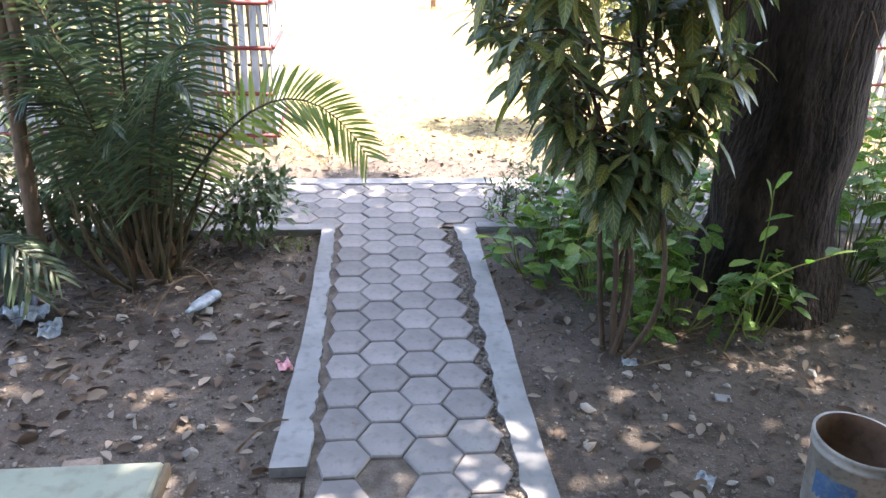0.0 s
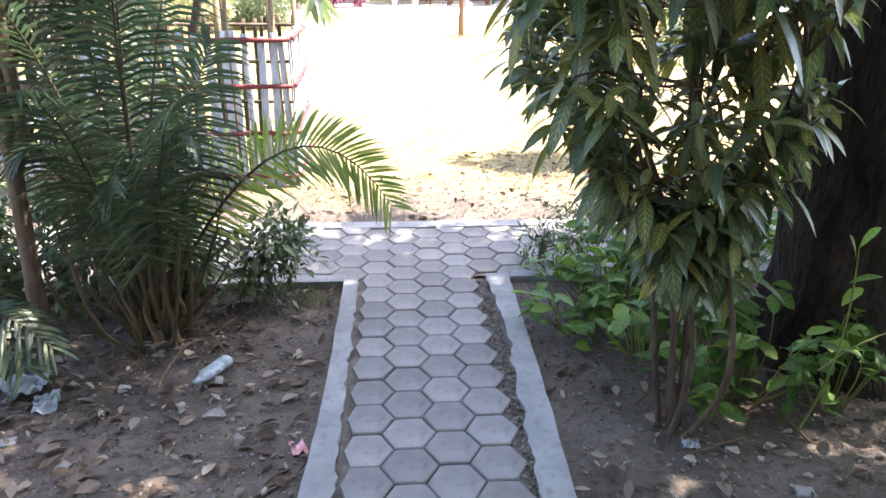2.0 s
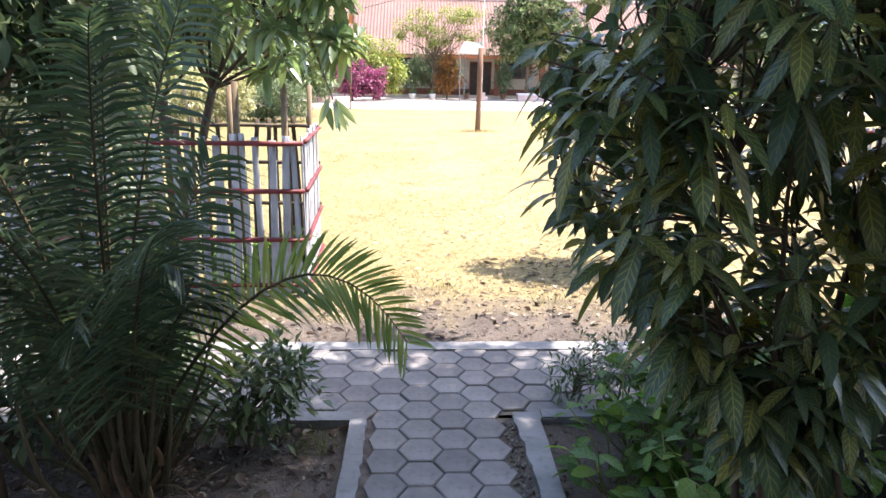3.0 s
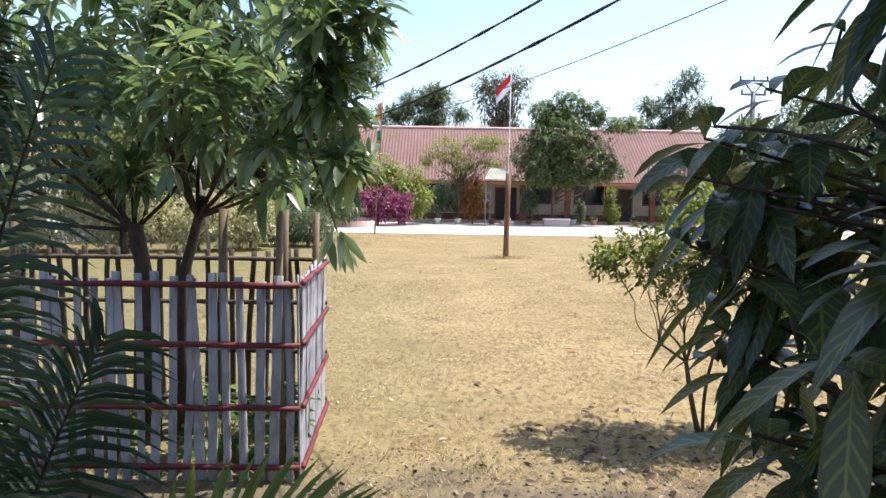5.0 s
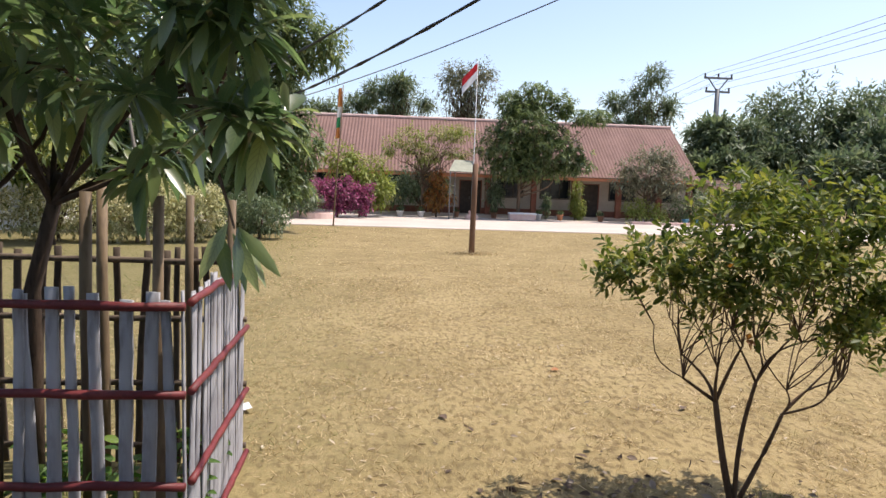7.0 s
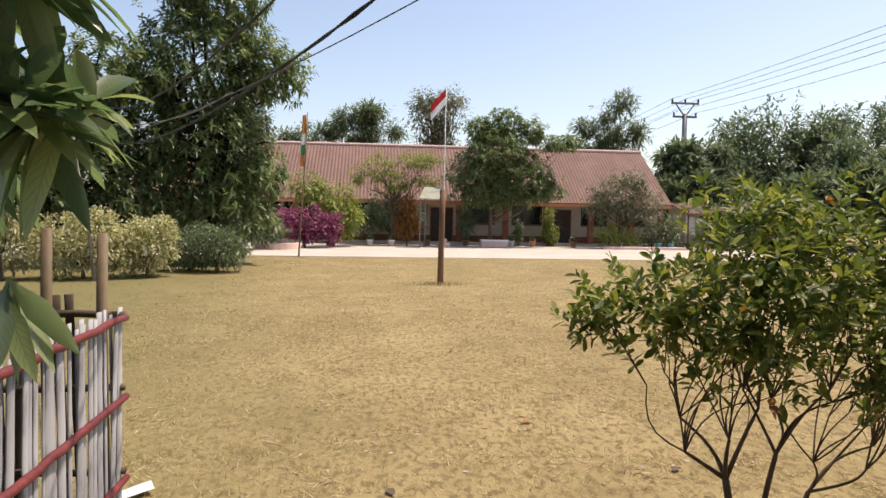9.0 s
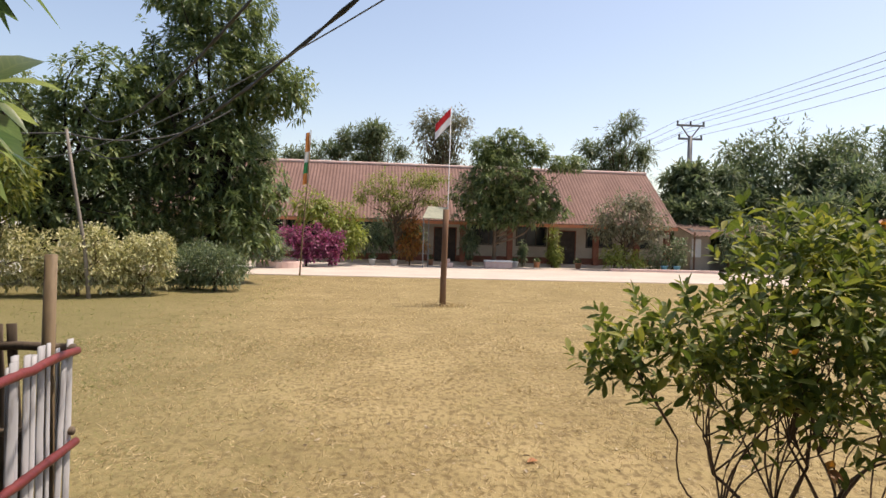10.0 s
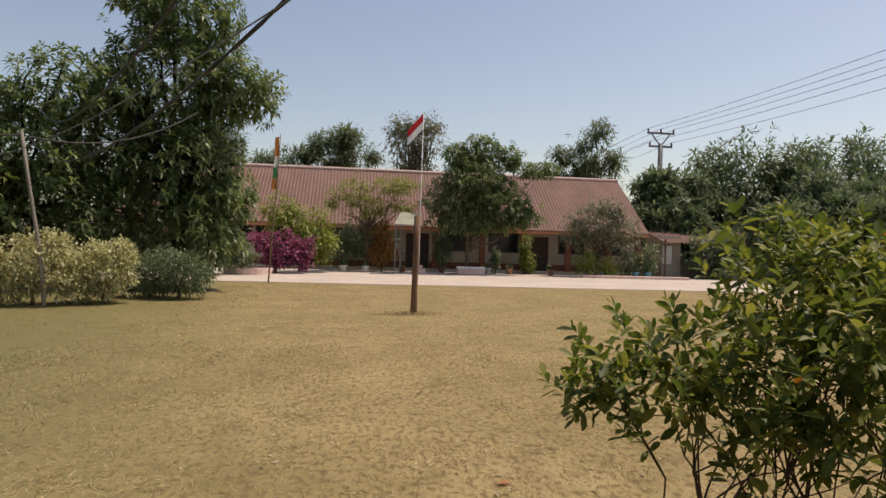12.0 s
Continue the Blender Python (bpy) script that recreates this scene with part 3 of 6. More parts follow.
def fence_side(fence, a, b, step, width, heights, material, rail_heights, rail_material, rail_r, seed, rail_out, turn_slats=0.0, posts=False):
    a, b = Vector(a), Vector(b)
    along = (b - a).normalized()
    ang = math.atan2(along.y, along.x)
    count = int((b - a).length / step)
    kinds = []
    for i in range(6):
        me = slat(width, 1.0, seed + i).mesh("slat", True)
        me.materials.append(material)
        kinds.append(me)
    r = random.Random(seed)
    for i in range(count + 1):
        p = a + along * (step * i + r.uniform(-0.012, 0.012))
        ob = new("slat", kinds[r.randrange(6)])
        ob.parent = fence
        h = heights + r.uniform(-0.025, 0.03)
        ob.location = (p.x, p.y, -0.03)
        ob.rotation_euler = (r.uniform(-0.012, 0.012), r.uniform(-0.045, 0.045), ang + r.uniform(-0.2, 0.2))
        ob.scale = (r.uniform(0.85, 1.12), 1, h + 0.03)
    side = Vector((along.y, -along.x, 0)) * rail_out
    for z in rail_heights:
        s = Shape()
        n = 14
        pts = []
        for i in range(n + 1):
            q = a.lerp(b, i / n) - along * (0.03 if i == 0 else 0) + along * (0.04 if i == n else 0)
            pts.append(q + side + Vector((0, 0, z + 0.012 * noise.noise(Vector((i * 0.7, z * 9, seed))))))
        s.tube(pts, [rail_r * (1 + 0.12 * (i % 3 == 0)) for i in range(n + 1)], 8, rough=0.12)
        part("rail", s, rail_material, fence, smooth=True)


FL, FR = -3.7, -1.12
fence = thing("bamboo_fence", (0, 0, 0), "limewashed bamboo slat fence with red painted rails round a young mango", "fence")
fence_side(fence, (FL, 6.40, 0), (FR, 6.40, 0), 0.094, 0.06, 1.31, WHITEBAMBOO, (1.265, 0.885, 0.485, 0.10), REDPAINT, 0.019, 11, 0.028)
fence_side(fence, (FR + 0.02, 6.46, 0), (FR - 0.045, 7.74, 0), 0.053, 0.055, 1.31, WHITEBAMBOO, (1.275, 0.885, 0.485, 0.08), REDPAINT, 0.017, 31, 0.026)
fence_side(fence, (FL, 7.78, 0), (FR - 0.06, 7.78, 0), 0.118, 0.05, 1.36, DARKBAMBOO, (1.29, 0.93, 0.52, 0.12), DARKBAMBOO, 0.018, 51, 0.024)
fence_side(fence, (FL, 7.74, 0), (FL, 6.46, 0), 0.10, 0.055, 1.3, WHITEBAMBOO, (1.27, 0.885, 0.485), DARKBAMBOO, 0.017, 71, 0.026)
for x, y, h, r in ((-1.24, 6.52, 1.72, 0.024), (-1.22, 7.70, 1.68, 0.026), (-1.97, 7.66, 1.75, 0.032), (-1.47, 7.70, 1.7, 0.026), (-2.95, 6.55, 1.8, 0.028), (-1.72, 6.9, 1.72, 0.03), (-3.6, 7.6, 1.7, 0.03)):
    s = Shape().tube([(0, 0, -0.1), (0.006, 0.0, h * 0.3), (-0.005, 0.004, h * 0.7), (0.004, 0, h)], [r * 1.08, r, r * 0.98, r * 0.93], 10)
    ob = part("post", s, BAREBAMBOO, fence, "bare tan bamboo post", True)
    ob.location = (x, y, 0)
rag = Shape().grid(lambda u, v: (-2.52 + 0.13 * u + 0.02 * math.sin(9 * v), 6.62 + 0.02 * math.sin(7 * u + 5 * v), 0.75 - 0.55 * v), 6, 10)
solid("rag", rag, PINKPLASTIC, "faded pink cloth hanging inside the bamboo fence", "rag", smooth=True)

# second enclosure beyond the large trunk
fence2 = thing("bamboo_fence", (0, 0, 0), "white bamboo fence with red rails in the sun beyond the trunk", "fence")
fence_side(fence2, (4.7, 7.3, 0), (7.0, 7.3, 0), 0.104, 0.066, 1.31, WHITEBAMBOO, (1.265, 0.885, 0.485, 0.10), REDPAINT, 0.019, 91, 0.028)
fence_side(fence2, (4.68, 8.6, 0), (4.68, 7.36, 0), 0.09, 0.055, 1.31, WHITEBAMBOO, (1.265, 0.885, 0.485), REDPAINT, 0.017, 95, 0.026)

# ---- young mango tree inside the fence ----
mango = thing("mango_tree", (-2.3, 7.05, 0), "young mango tree with long drooping dark green leaves", "tree")
wood = Shape()
wood.tube([(-0.02, 0, -0.05), (0.0, 0.02, 0.5), (-0.03, 0.03, 1.1), (-0.1, 0.0, 1.6)], [0.08, 0.066, 0.06, 0.05], 10, rough=0.2)
wood.tube([(0.18, 0.1, -0.05), (0.2, 0.08, 0.6), (0.22, 0.05, 1.2), (0.4, 0.0, 1.8)], [0.055, 0.045, 0.04, 0.035], 10, rough=0.2)
LOBES = [(-0.9, 0.0, 2.3, 0.8, 0.7, 0.5), (0.2, -0.1, 2.4, 0.75, 0.75, 0.6), (1.05, -0.7, 2.35, 0.45, 0.4, 0.6), (1.3, -0.95, 2.5, 0.32, 0.3, 0.4), (0.9, -0.2, 2.0, 0.34, 0.4, 0.4), (-0.3, 0.2, 3.0, 1.2, 0.9, 0.6), (0.55, -0.2, 2.95, 0.7, 0.7, 0.5), (-1.8, 0.0, 2.5, 0.8, 0.8, 0.6), (-0.2, 0.1, 2.05, 0.6, 0.5, 0.28), (0.2, 0.1, 3.4, 1.2, 0.9, 0.4)]
LOBES += [(1.4, -1.0, 2.8, 0.4, 0.4, 0.4), (0.65, -0.9, 2.4, 0.5, 0.4, 0.45), (-0.6, -0.7, 2.5, 0.7, 0.4, 0.5)]
c, u = in_lobes(LOBES, 330, 0.2)
for i in range(22):
    limb(wood, (-0.1, 0, 1.55) if c[i * 14][0] < 0.2 else (0.35, 0.0, 1.65), c[i * 14], 0.016, 0.005, 0.13, 7)
reach, way = in_lobes([(1.52, -0.88, 2.06, 0.18, 0.2, 0.26), (1.48, -0.95, 2.5, 0.25, 0.24, 0.28), (1.62, -0.95, 2.8, 0.2, 0.2, 0.2)], 26, 0.15)
for q in reach[::3]:
    limb(wood, (0.9, -0.4, 2.1), q, 0.008, 0.004, 0.06)
limb(wood, (0.35, 0.0, 1.65), (0.9, -0.4, 2.1), 0.02, 0.01, 0.05)
c, u = np.r_[c, reach], np.r_[u, way]
part("trunk", wood, DARKSTEM, mango, smooth=True)
p, d, ln = whorls(c, u * 0.7 + np.array((0, 0, 0.45)), 12, 0.19, (-0.2, 1.0))
part("crown", leaf_mesh("crown", p, d, ln, ln * 0.28, LONGLEAF, 0.25, 0.3, 0.6), MANGO, mango)
sprig = Shape()
limb(sprig, (1.3, -0.9, 2.15), (1.5, -1.0, 1.62), 0.012, 0.004, 0.1)
part("twig", sprig, TWIG, mango)
sp = np.tile(np.array([(1.5, -1.0, 1.62)]), (7, 1)) + RNG.normal(0, 0.03, (7, 3))
sd = unit(np.c_[RNG.normal(0.25, 0.4, 7), RNG.normal(0, 0.4, 7), np.full(7, -1.0)])
part("leaf_tuft", leaf_mesh("leaf_tuft", sp, sd, 0.23, 0.058, droop=0.05, twist=1.3), MANGO, mango)

# ---- slender bush on the lawn ----
bush = thing("flowering_bush", (1.84, 7.32, 0), "multi-stemmed bush with glossy green and yellowing leaves on the lawn", "bush")
wood = Shape()
BL = [(-0.5, 0.0, 1.42, 0.42, 0.4, 0.26), (0.05, -0.05, 1.62, 0.6, 0.55, 0.38), (0.55, 0.1, 1.45, 0.48, 0.45, 0.34), (0.2, 0.2, 1.78, 0.4, 0.45, 0.26), (-0.15, -0.2, 1.3, 0.45, 0.4, 0.26), (0.8, -0.1, 1.25, 0.32, 0.32, 0.28), (0.6, -0.2, 1.7, 0.3, 0.3, 0.22), (0.5, -0.25, 1.08, 0.35, 0.3, 0.2), (-0.78, 0.0, 1.36, 0.18, 0.2, 0.13)]
c, u = in_lobes(BL, 1000, 0.15)
for a, b, r in (((0, 0, 0), (-0.13, 0.03, 0.58), 0.025), ((0.01, -0.01, 0.06), (0.07, -0.04, 0.72), 0.016), ((0.03, 0.01, 0.04), (0.3, 0.05, 0.5), 0.016)):
    limb(wood, (a[0], a[1], -0.05), b, r, r * 0.68, 0.06, 8, 8)
    for k in range(4):
        th = RNG.random() * 6.28
        m = Vector(b) + Vector((b[0] * 0.6 + 0.2 * math.cos(th), 0.18 * math.sin(th), RNG.uniform(0.16, 0.4)))
        limb(wood, b, m, r * 0.5, r * 0.28, 0.08, 6, 6)
        for _ in range(6):
            pick = c[RNG.integers(0, len(c), 14)]
            q = pick[np.argmin(np.linalg.norm((pick - np.array(m)) * np.array((1, 1, 0.5)), axis=1))]
            k2 = m.lerp(Vector(q.tolist()), 0.55) + Vector(RNG.normal(0, 0.015, 3).tolist())
            limb(wood, m, k2, 0.0045, 0.003, 0.07)
            limb(wood, k2, q, 0.003, 0.0015, 0.07)
            limb(wood, k2, q + RNG.normal(0, 0.1, 3), 0.0035, 0.0015, 0.05)
part("stem", wood, BUSHTWIG, bush, "thin brown branching stems", True)
p, d, ln = whorls(c, u * 0.6 + np.array((0, 0, 0.6)) + RNG.normal(0, 0.2, (len(c), 3)), 8, 0.06, (0.0, 1.3), 0.25, stalk=0.04)
part("crown", leaf_mesh("crown", p, d, ln, ln * 0.42, ROUND, 0.35, 0.08, 0.7), BUSHLEAF, bush)
fl = in_lobes(BL, 5, 0.9)[0] + np.array((0, -0.12, 0))
part("blossom", leaf_mesh("blossom", np.repeat(fl, 6, 0), unit(RNG.normal(size=(30, 3)) + np.array((0, -0.5, 0.3))), 0.05, 0.03), FLAMELEAF, bush, "small orange blossoms")

# ---- plants beside the path ----


def frond(name, parent, p0, p1, p2, pairs, leaflet, material, width=0.022, hang=0.12, turn=None):
    """A palm frond: an arched rib with two rows of leaflets."""
    p0, p1, p2 = Vector(p0), Vector(p1), Vector(p2)
    curve = [p0 * (1 - t) ** 2 + p1 * (2 * t * (1 - t)) + p2 * t * t for t in [i / 12 for i in range(13)]]
    rib = Shape().tube(curve, [0.011 - 0.009 * i / 12 for i in range(13)], 5)
    fr = part(name, rib, STEM, parent)
    turn = RNG.normal(0, 0.6) if turn is None else turn
    pts, ways, ln, flat = [], [], [], []
    for i in range(pairs):
        t = 0.16 + 0.84 * i / (pairs - 1)
        c = p0 * (1 - t) ** 2 + p1 * (2 * t * (1 - t)) + p2 * t * t
        tan = ((p1 - p0) * (1 - t) + (p2 - p1) * t).normalized()
        side = tan.cross(Vector((0, 0, 1)))
        if side.length < 0.2:
            side = tan.cross(Vector((0.3, 1, 0)))
        side.normalize()
        side = side * math.cos(turn) + tan.cross(side) * math.sin(turn)
        for sg in (-1, 1):
            pts.append(c[:])
            w = side * sg * (1 - 0.45 * t) + tan * (0.18 + 0.5 * t) + Vector((0, 0, 0.22 - hang * 0.4)) + Vector(RNG.normal(0, 0.06, 3).tolist())
            ways.append(w[:])
            flat.append((tan + Vector(RNG.normal(0, 0.12, 3).tolist()))[:])
            ln.append(leaflet * (0.55 + 0.45 * math.sin(math.pi * min(1, 0.25 + 0.7 * t))) * (1 - 0.35 * max(0, t - 0.7)))
    part("blade", leaf_mesh("blade", np.array(pts), np.array(ways), np.array(ln), width, ((0, 0.5), (0.3, 1.0), (0.7, 0.8), (1, 0.05)), 0.3, hang, 0.3, flat), material, fr)
    return fr


palm = thing("palm_clump", (-1.52, 3.78, 0), "clump of dark feathery palm fronds rising from thin stems", "palm")
stems = Shape()
for i in range(34):
    a = RNG.random() * 6.28
    r = 0.05 + RNG.random() * 0.17
    b = Vector((r * math.cos(a), r * math.sin(a), -0.05))
    t = b + Vector((0.55 * math.cos(a) * RNG.random(), 0.4 * math.sin(a) * RNG.random(), 0.35 + 0.65 * RNG.random()))
    limb(stems, b, t, 0.013, 0.006, 0.06)
part("stem", stems, STEM, palm, "thin dark brown leaf stalks")
for k in range(5):
    a = k * 1.3
    sheath = Shape()
    limb(sheath, (0.09 * math.cos(a), 0.09 * math.sin(a), -0.04), (0.13 * math.cos(a), 0.13 * math.sin(a), 0.2 + 0.1 * (k % 3)), 0.022, 0.010, 0.12, 6, 8)
    part("sheath", sheath, DRYSHEATH, palm, "torn tan-brown leaf sheath", True)
TALL = [(0.10, 0.0, 1.3, 0.46, -0.06, 2.12, 1.35), (0.12, -0.22, 1.8, 0.3, -0.5, 2.0, 0.2), (-0.12, -0.2, 1.7, -0.4, -0.5, 1.85, 0.3), (-0.2, 0.05, 1.6, -0.62, 0.15, 1.9, 1.2),
        (-0.05, 0.2, 1.9, -0.1, 0.5, 2.2, 0.0), (-0.1, 0.2, 1.6, -0.2, 0.5, 1.75, 0.3), (-0.3, -0.05, 1.25, -0.8, -0.15, 1.3, 1.0), (0.22, -0.2, 1.15, 0.45, -0.5, 1.3, 0.4),
        (-0.05, -0.3, 1.25, -0.12, -0.6, 1.35, 0.1), (0.02, 0.05, 1.7, 0.12, 0.1, 2.2, 1.5), (-0.32, 0.3, 1.3, -0.6, 0.6, 1.2, 0.4), (-0.1, 0.05, 1.9, -0.25, 0.2, 2.3, 1.2), (0.2, 0.12, 1.0, 0.42, 0.2, 1.45, 1.0)]
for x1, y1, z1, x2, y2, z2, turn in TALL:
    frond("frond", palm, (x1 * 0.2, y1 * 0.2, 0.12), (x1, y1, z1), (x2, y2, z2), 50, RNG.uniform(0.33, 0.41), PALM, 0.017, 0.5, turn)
for i in range(8):
    a = 6.28 * i / 8 * 3 + 0.2
    reach, top = RNG.uniform(0.45, 0.8), RNG.uniform(0.45, 1.1)
    if math.cos(a) > 0.3:
        reach *= 0.75
    frond("frond", palm, (0.1 * math.cos(a), 0.1 * math.sin(a), 0.1), (reach * 0.4 * math.cos(a), reach * 0.4 * math.sin(a), top + 0.2), (reach * math.cos(a), reach * 0.8 * math.sin(a), top), 32, 0.24, PALM, 0.014, 0.35, RNG.normal(0, 0.5))
# one frond takes the paler leaflet colour that stands for sun on it
ob = frond("frond", palm, (0.10, 0.05, 0.2), (0.80, 0.12, 1.46), (1.28, 0.10, 0.64), 46, 0.29, PALMSUNLIT, 0.019, 0.16, 0.85)
tagged(ob, "frond arching towards the path, sunlight put into its leaf colour")
for x, y, z in ((-0.16, -0.7, 0.30), (-0.26, -0.75, 0.24)):
    frond("frond", palm, (-0.75, -0.5, 0.2), (-0.5, -0.6, 0.62), (x, y, z), 24, 0.2, PALM, 0.018, 0.4, 0.2)

sapling = thing("slim_tree", (-2.0, 3.62, 0), "slim forked tree with brown bark and small dark leaves", "tree")
wood = Shape()
wood.tube([(0, 0, -0.08), (0.0, 0.0, 0.3), (0.03, 0.0, 0.9), (0.05, 0.02, 1.5), (0.0, 0.05, 2.3)], [0.05, 0.04, 0.036, 0.033, 0.025], 9, rough=0.2)
wood.tube([(0.02, 0.0, 0.85), (0.10, 0.02, 1.1), (0.12, 0.0, 1.6), (0.18, 0.05, 2.3)], [0.03, 0.03, 0.027, 0.02], 9, rough=0.2)
SL = [(-0.1, 0.25, 2.35, 0.75, 0.6, 0.6), (0.22, 0.35, 2.2, 0.5, 0.5, 0.5), (-0.5, 0.5, 1.75, 0.5, 0.4, 0.5), (0.2, 0.6, 2.9, 0.9, 0.7, 0.5), (0.15, 0.4, 1.95, 0.45, 0.4, 0.5), (-0.1, 0.5, 1.5, 0.4, 0.35, 0.35)]
c, u = in_lobes(SL, 480, 0.2)
for i in range(22):
    limb(wood, (0.05, 0.02, 1.45 + 0.03 * i), c[i * 20], 0.012, 0.003, 0.15)
part("trunk", wood, TWIG, sapling, smooth=True)
p, d, ln = rosettes(c, u, 11, 0.12, 0.085, hang=0.2)
part("crown", leaf_mesh("crown", p, d, ln, ln * 0.42), SMALLLEAF, sapling)

tree("leafy_shrub", (-1.05, 4.12, -0.03), "small-leaved green shrub at the paving edge", "shrub", [(0, 0, 0.28, 0.32, 0.22, 0.28), (-0.45, 0.0, 0.3, 0.35, 0.25, 0.3), (0.18, 0.08, 0.36, 0.2, 0.2, 0.2)], 0.2, 0.012, 230, 8, 0.065, 0.026, SMALLLEAF, TWIG, 0.06, 14, -0.1, shell=0.2)
tree("leafy_shrub", (-2.1, 4.2, -0.03), "low dark green shrub behind the palm clump", "shrub", [(0.1, 0, 0.38, 0.6, 0.3, 0.38), (-0.7, 0.1, 0.42, 0.6, 0.4, 0.42), (-0.5, -0.3, 0.3, 0.5, 0.3, 0.3), (0.5, 0.15, 0.3, 0.35, 0.25, 0.3)], 0.2, 0.012, 430, 9, 0.085, 0.034, SMALLLEAF, TWIG, 0.08, 12, -0.1, shell=0.2)
tree("leafy_shrub", (0.72, 4.55, -0.03), "dark wiry weed leaning over the paving", "shrub", [(0, 0, 0.22, 0.22, 0.2, 0.2), (0.2, -0.1, 0.3, 0.2, 0.2, 0.18)], 0.15, 0.01, 130, 7, 0.05, 0.014, SMALLLEAF, TWIG, 0.05, 18, -0.2, shell=0.2)

# croton
croton = thing("croton_shrub", (0.95, 2.82, -0.03), "tall croton with large dark leaves and yellow veins", "shrub")
CZ = [0.72, 0.95, 1.2, 1.45, 1.7, 1.95, 2.2, 2.6, 2.9]
CROWN = [[0.88, 0.66, 0.42, 0.22, 0.17, 0.22, 0.36, 0.5, 0.7], [1.1, 1.22, 1.31, 1.36, 1.42, 1.48, 1.5, 1.45, 1.3], [2.72, 2.66, 2.6, 2.52, 2.5, 2.5, 2.55, 2.6, 2.8], [2.95, 3.15, 3.5, 3.72, 3.8, 3.8, 3.7, 3.5, 3.2]]
wood = Shape()
m = 370
cz = 0.78 + 2.1 * RNG.random(m) ** 0.95
ca, cr = RNG.random(m) * 6.28, 0.25 + 0.75 * RNG.random(m) ** 0.45
x0, x1, y0, y1 = [np.interp(cz, CZ, k) for k in CROWN]
out = np.c_[np.sign(np.cos(ca)) * np.abs(np.cos(ca)) ** 0.65, np.sign(np.sin(ca)) * np.abs(np.sin(ca)) ** 0.65, np.zeros(m)]
c = np.c_[(x0 + x1) / 2 + (x1 - x0) / 2 * cr * out[:, 0] - 0.95, (y0 + y1) / 2 + (y1 - y0) / 2 * cr * out[:, 1] - 2.82, cz + 0.03]
forks = []
for x, y, tx, ty, tz in ((0, 0, -0.10, 0.05, 0.85), (0.06, 0.02, 0.02, 0.12, 0.95), (-0.05, 0.04, -0.14, 0.12, 1.05), (0.04, -0.05, 0.09, -0.03, 0.8), (0.02, 0.05, 0.12, 0.1, 1.0), (-0.02, -0.03, -0.05, 0.0, 0.7)):
    limb(wood, (x * 0.7, y * 0.7, -0.05), (tx, ty, tz), 0.015, 0.010, 0.05, 8, 8)
    top = Vector((tx * 2.4, ty * 2.6, tz + 0.75))
    limb(wood, (tx, ty, tz), top, 0.010, 0.006, 0.05, 6, 7)
    forks += [(tx, ty, tz), tuple(top), tuple(Vector((tx, ty, tz)).lerp(top, 0.5))]
forks = np.array(forks)
for q in c:
    f = forks[np.argmin(np.linalg.norm((forks - q) * np.array((1, 1, 0.8)), axis=1) + 0.6 * (forks[:, 2] > q[2]))]
    limb(wood, f, q, 0.005, 0.003, 0.07, 4, 5)
part("stem", wood, DARKSTEM, croton, "bare brown stems", True)
p, d, ln = whorls(c, out * 0.55 + np.array((0, 0, 0.6)) + RNG.normal(0, 0.15, (m, 3)), 11, 0.146, (-0.5, 0.85), stalk=0.08)
part("crown", leaf_mesh("crown", p, d, ln, ln * 0.31, LONGLEAF, 0.2, 0.45, 0.5), CROTON, croton)

# large trunk
big = thing("large_tree", (2.08, 3.45, 0), "large old tree with a thick dark furrowed trunk", "tree")
s = Shape()
pts, rad = [], []
for i in range(17):
    t = i / 16
    pts.append((-0.03 - 0.3 * t + 0.55 * t * t, 0.05 * t, -0.1 + 3.9 * t))
    rad.append(0.312 + 0.15 * math.exp(-t * 14) + 0.05 * t)
s.tube(pts, rad, 40, cap=False, rough=0.22)
for a in range(7):
    th = a * 0.9 + 0.3
    limb(s, (0.1, 0, 3.4), (0.3 + 2.6 * math.cos(th), 2.4 * math.sin(th), 4.6 + 0.6 * math.sin(a * 2.1)), 0.2, 0.07, 0.1, 6, 8)
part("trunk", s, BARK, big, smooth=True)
TL = [(0.5, -0.9, 5.3, 2.6, 2.4, 1.0), (-1.6, -1.2, 5.0, 1.9, 2.0, 0.8), (2.8, 0.2, 5.4, 2.2, 2.1, 1.0), (0.6, 1.0, 5.6, 2.2, 1.5, 1.0), (1.6, -3.3, 5.2, 3.0, 1.8, 1.0), (4.0, -2.2, 5.2, 2.2, 2.2, 0.9), (-2.4, -3.6, 5.0, 2.2, 1.8, 0.8), (3.6, 1.3, 5.6, 1.6, 1.2, 0.8), (0.6, 1.8, 5.5, 2.2, 1.1, 0.8), (2.8, 2.0, 5.6, 1.8, 1.0, 0.8), (-0.6, 0.4, 5.0, 1.6, 1.4, 0.7), (-1.4, -2.1, 4.9, 0.9, 0.7, 0.5)]
c, u = in_lobes(TL, 2450, 0.2)
p, d, ln = rosettes(c, u, 10, 0.22, 0.21, hang=0.3)
part("crown", leaf_mesh("crown", p, d, ln, ln * 0.34, FAR), MANGO, big)
roots = Shape()
for k in range(12):
    x, y = -0.32 + 0.05 * k + RNG.normal(0, 0.02), -0.36 - 0.02 * RNG.random()
    limb(roots, (x + 0.25, y + 0.06, 1.5 + 0.1 * RNG.random()), (x + 0.2 + 0.1 * RNG.normal(), y - 0.06, 0.9 + 0.4 * RNG.random()), 0.003, 0.0015, 0.12, 6, 4)
part("root", roots, TWIG, big, "pale hanging aerial roots")

# broad-leaved ground plants


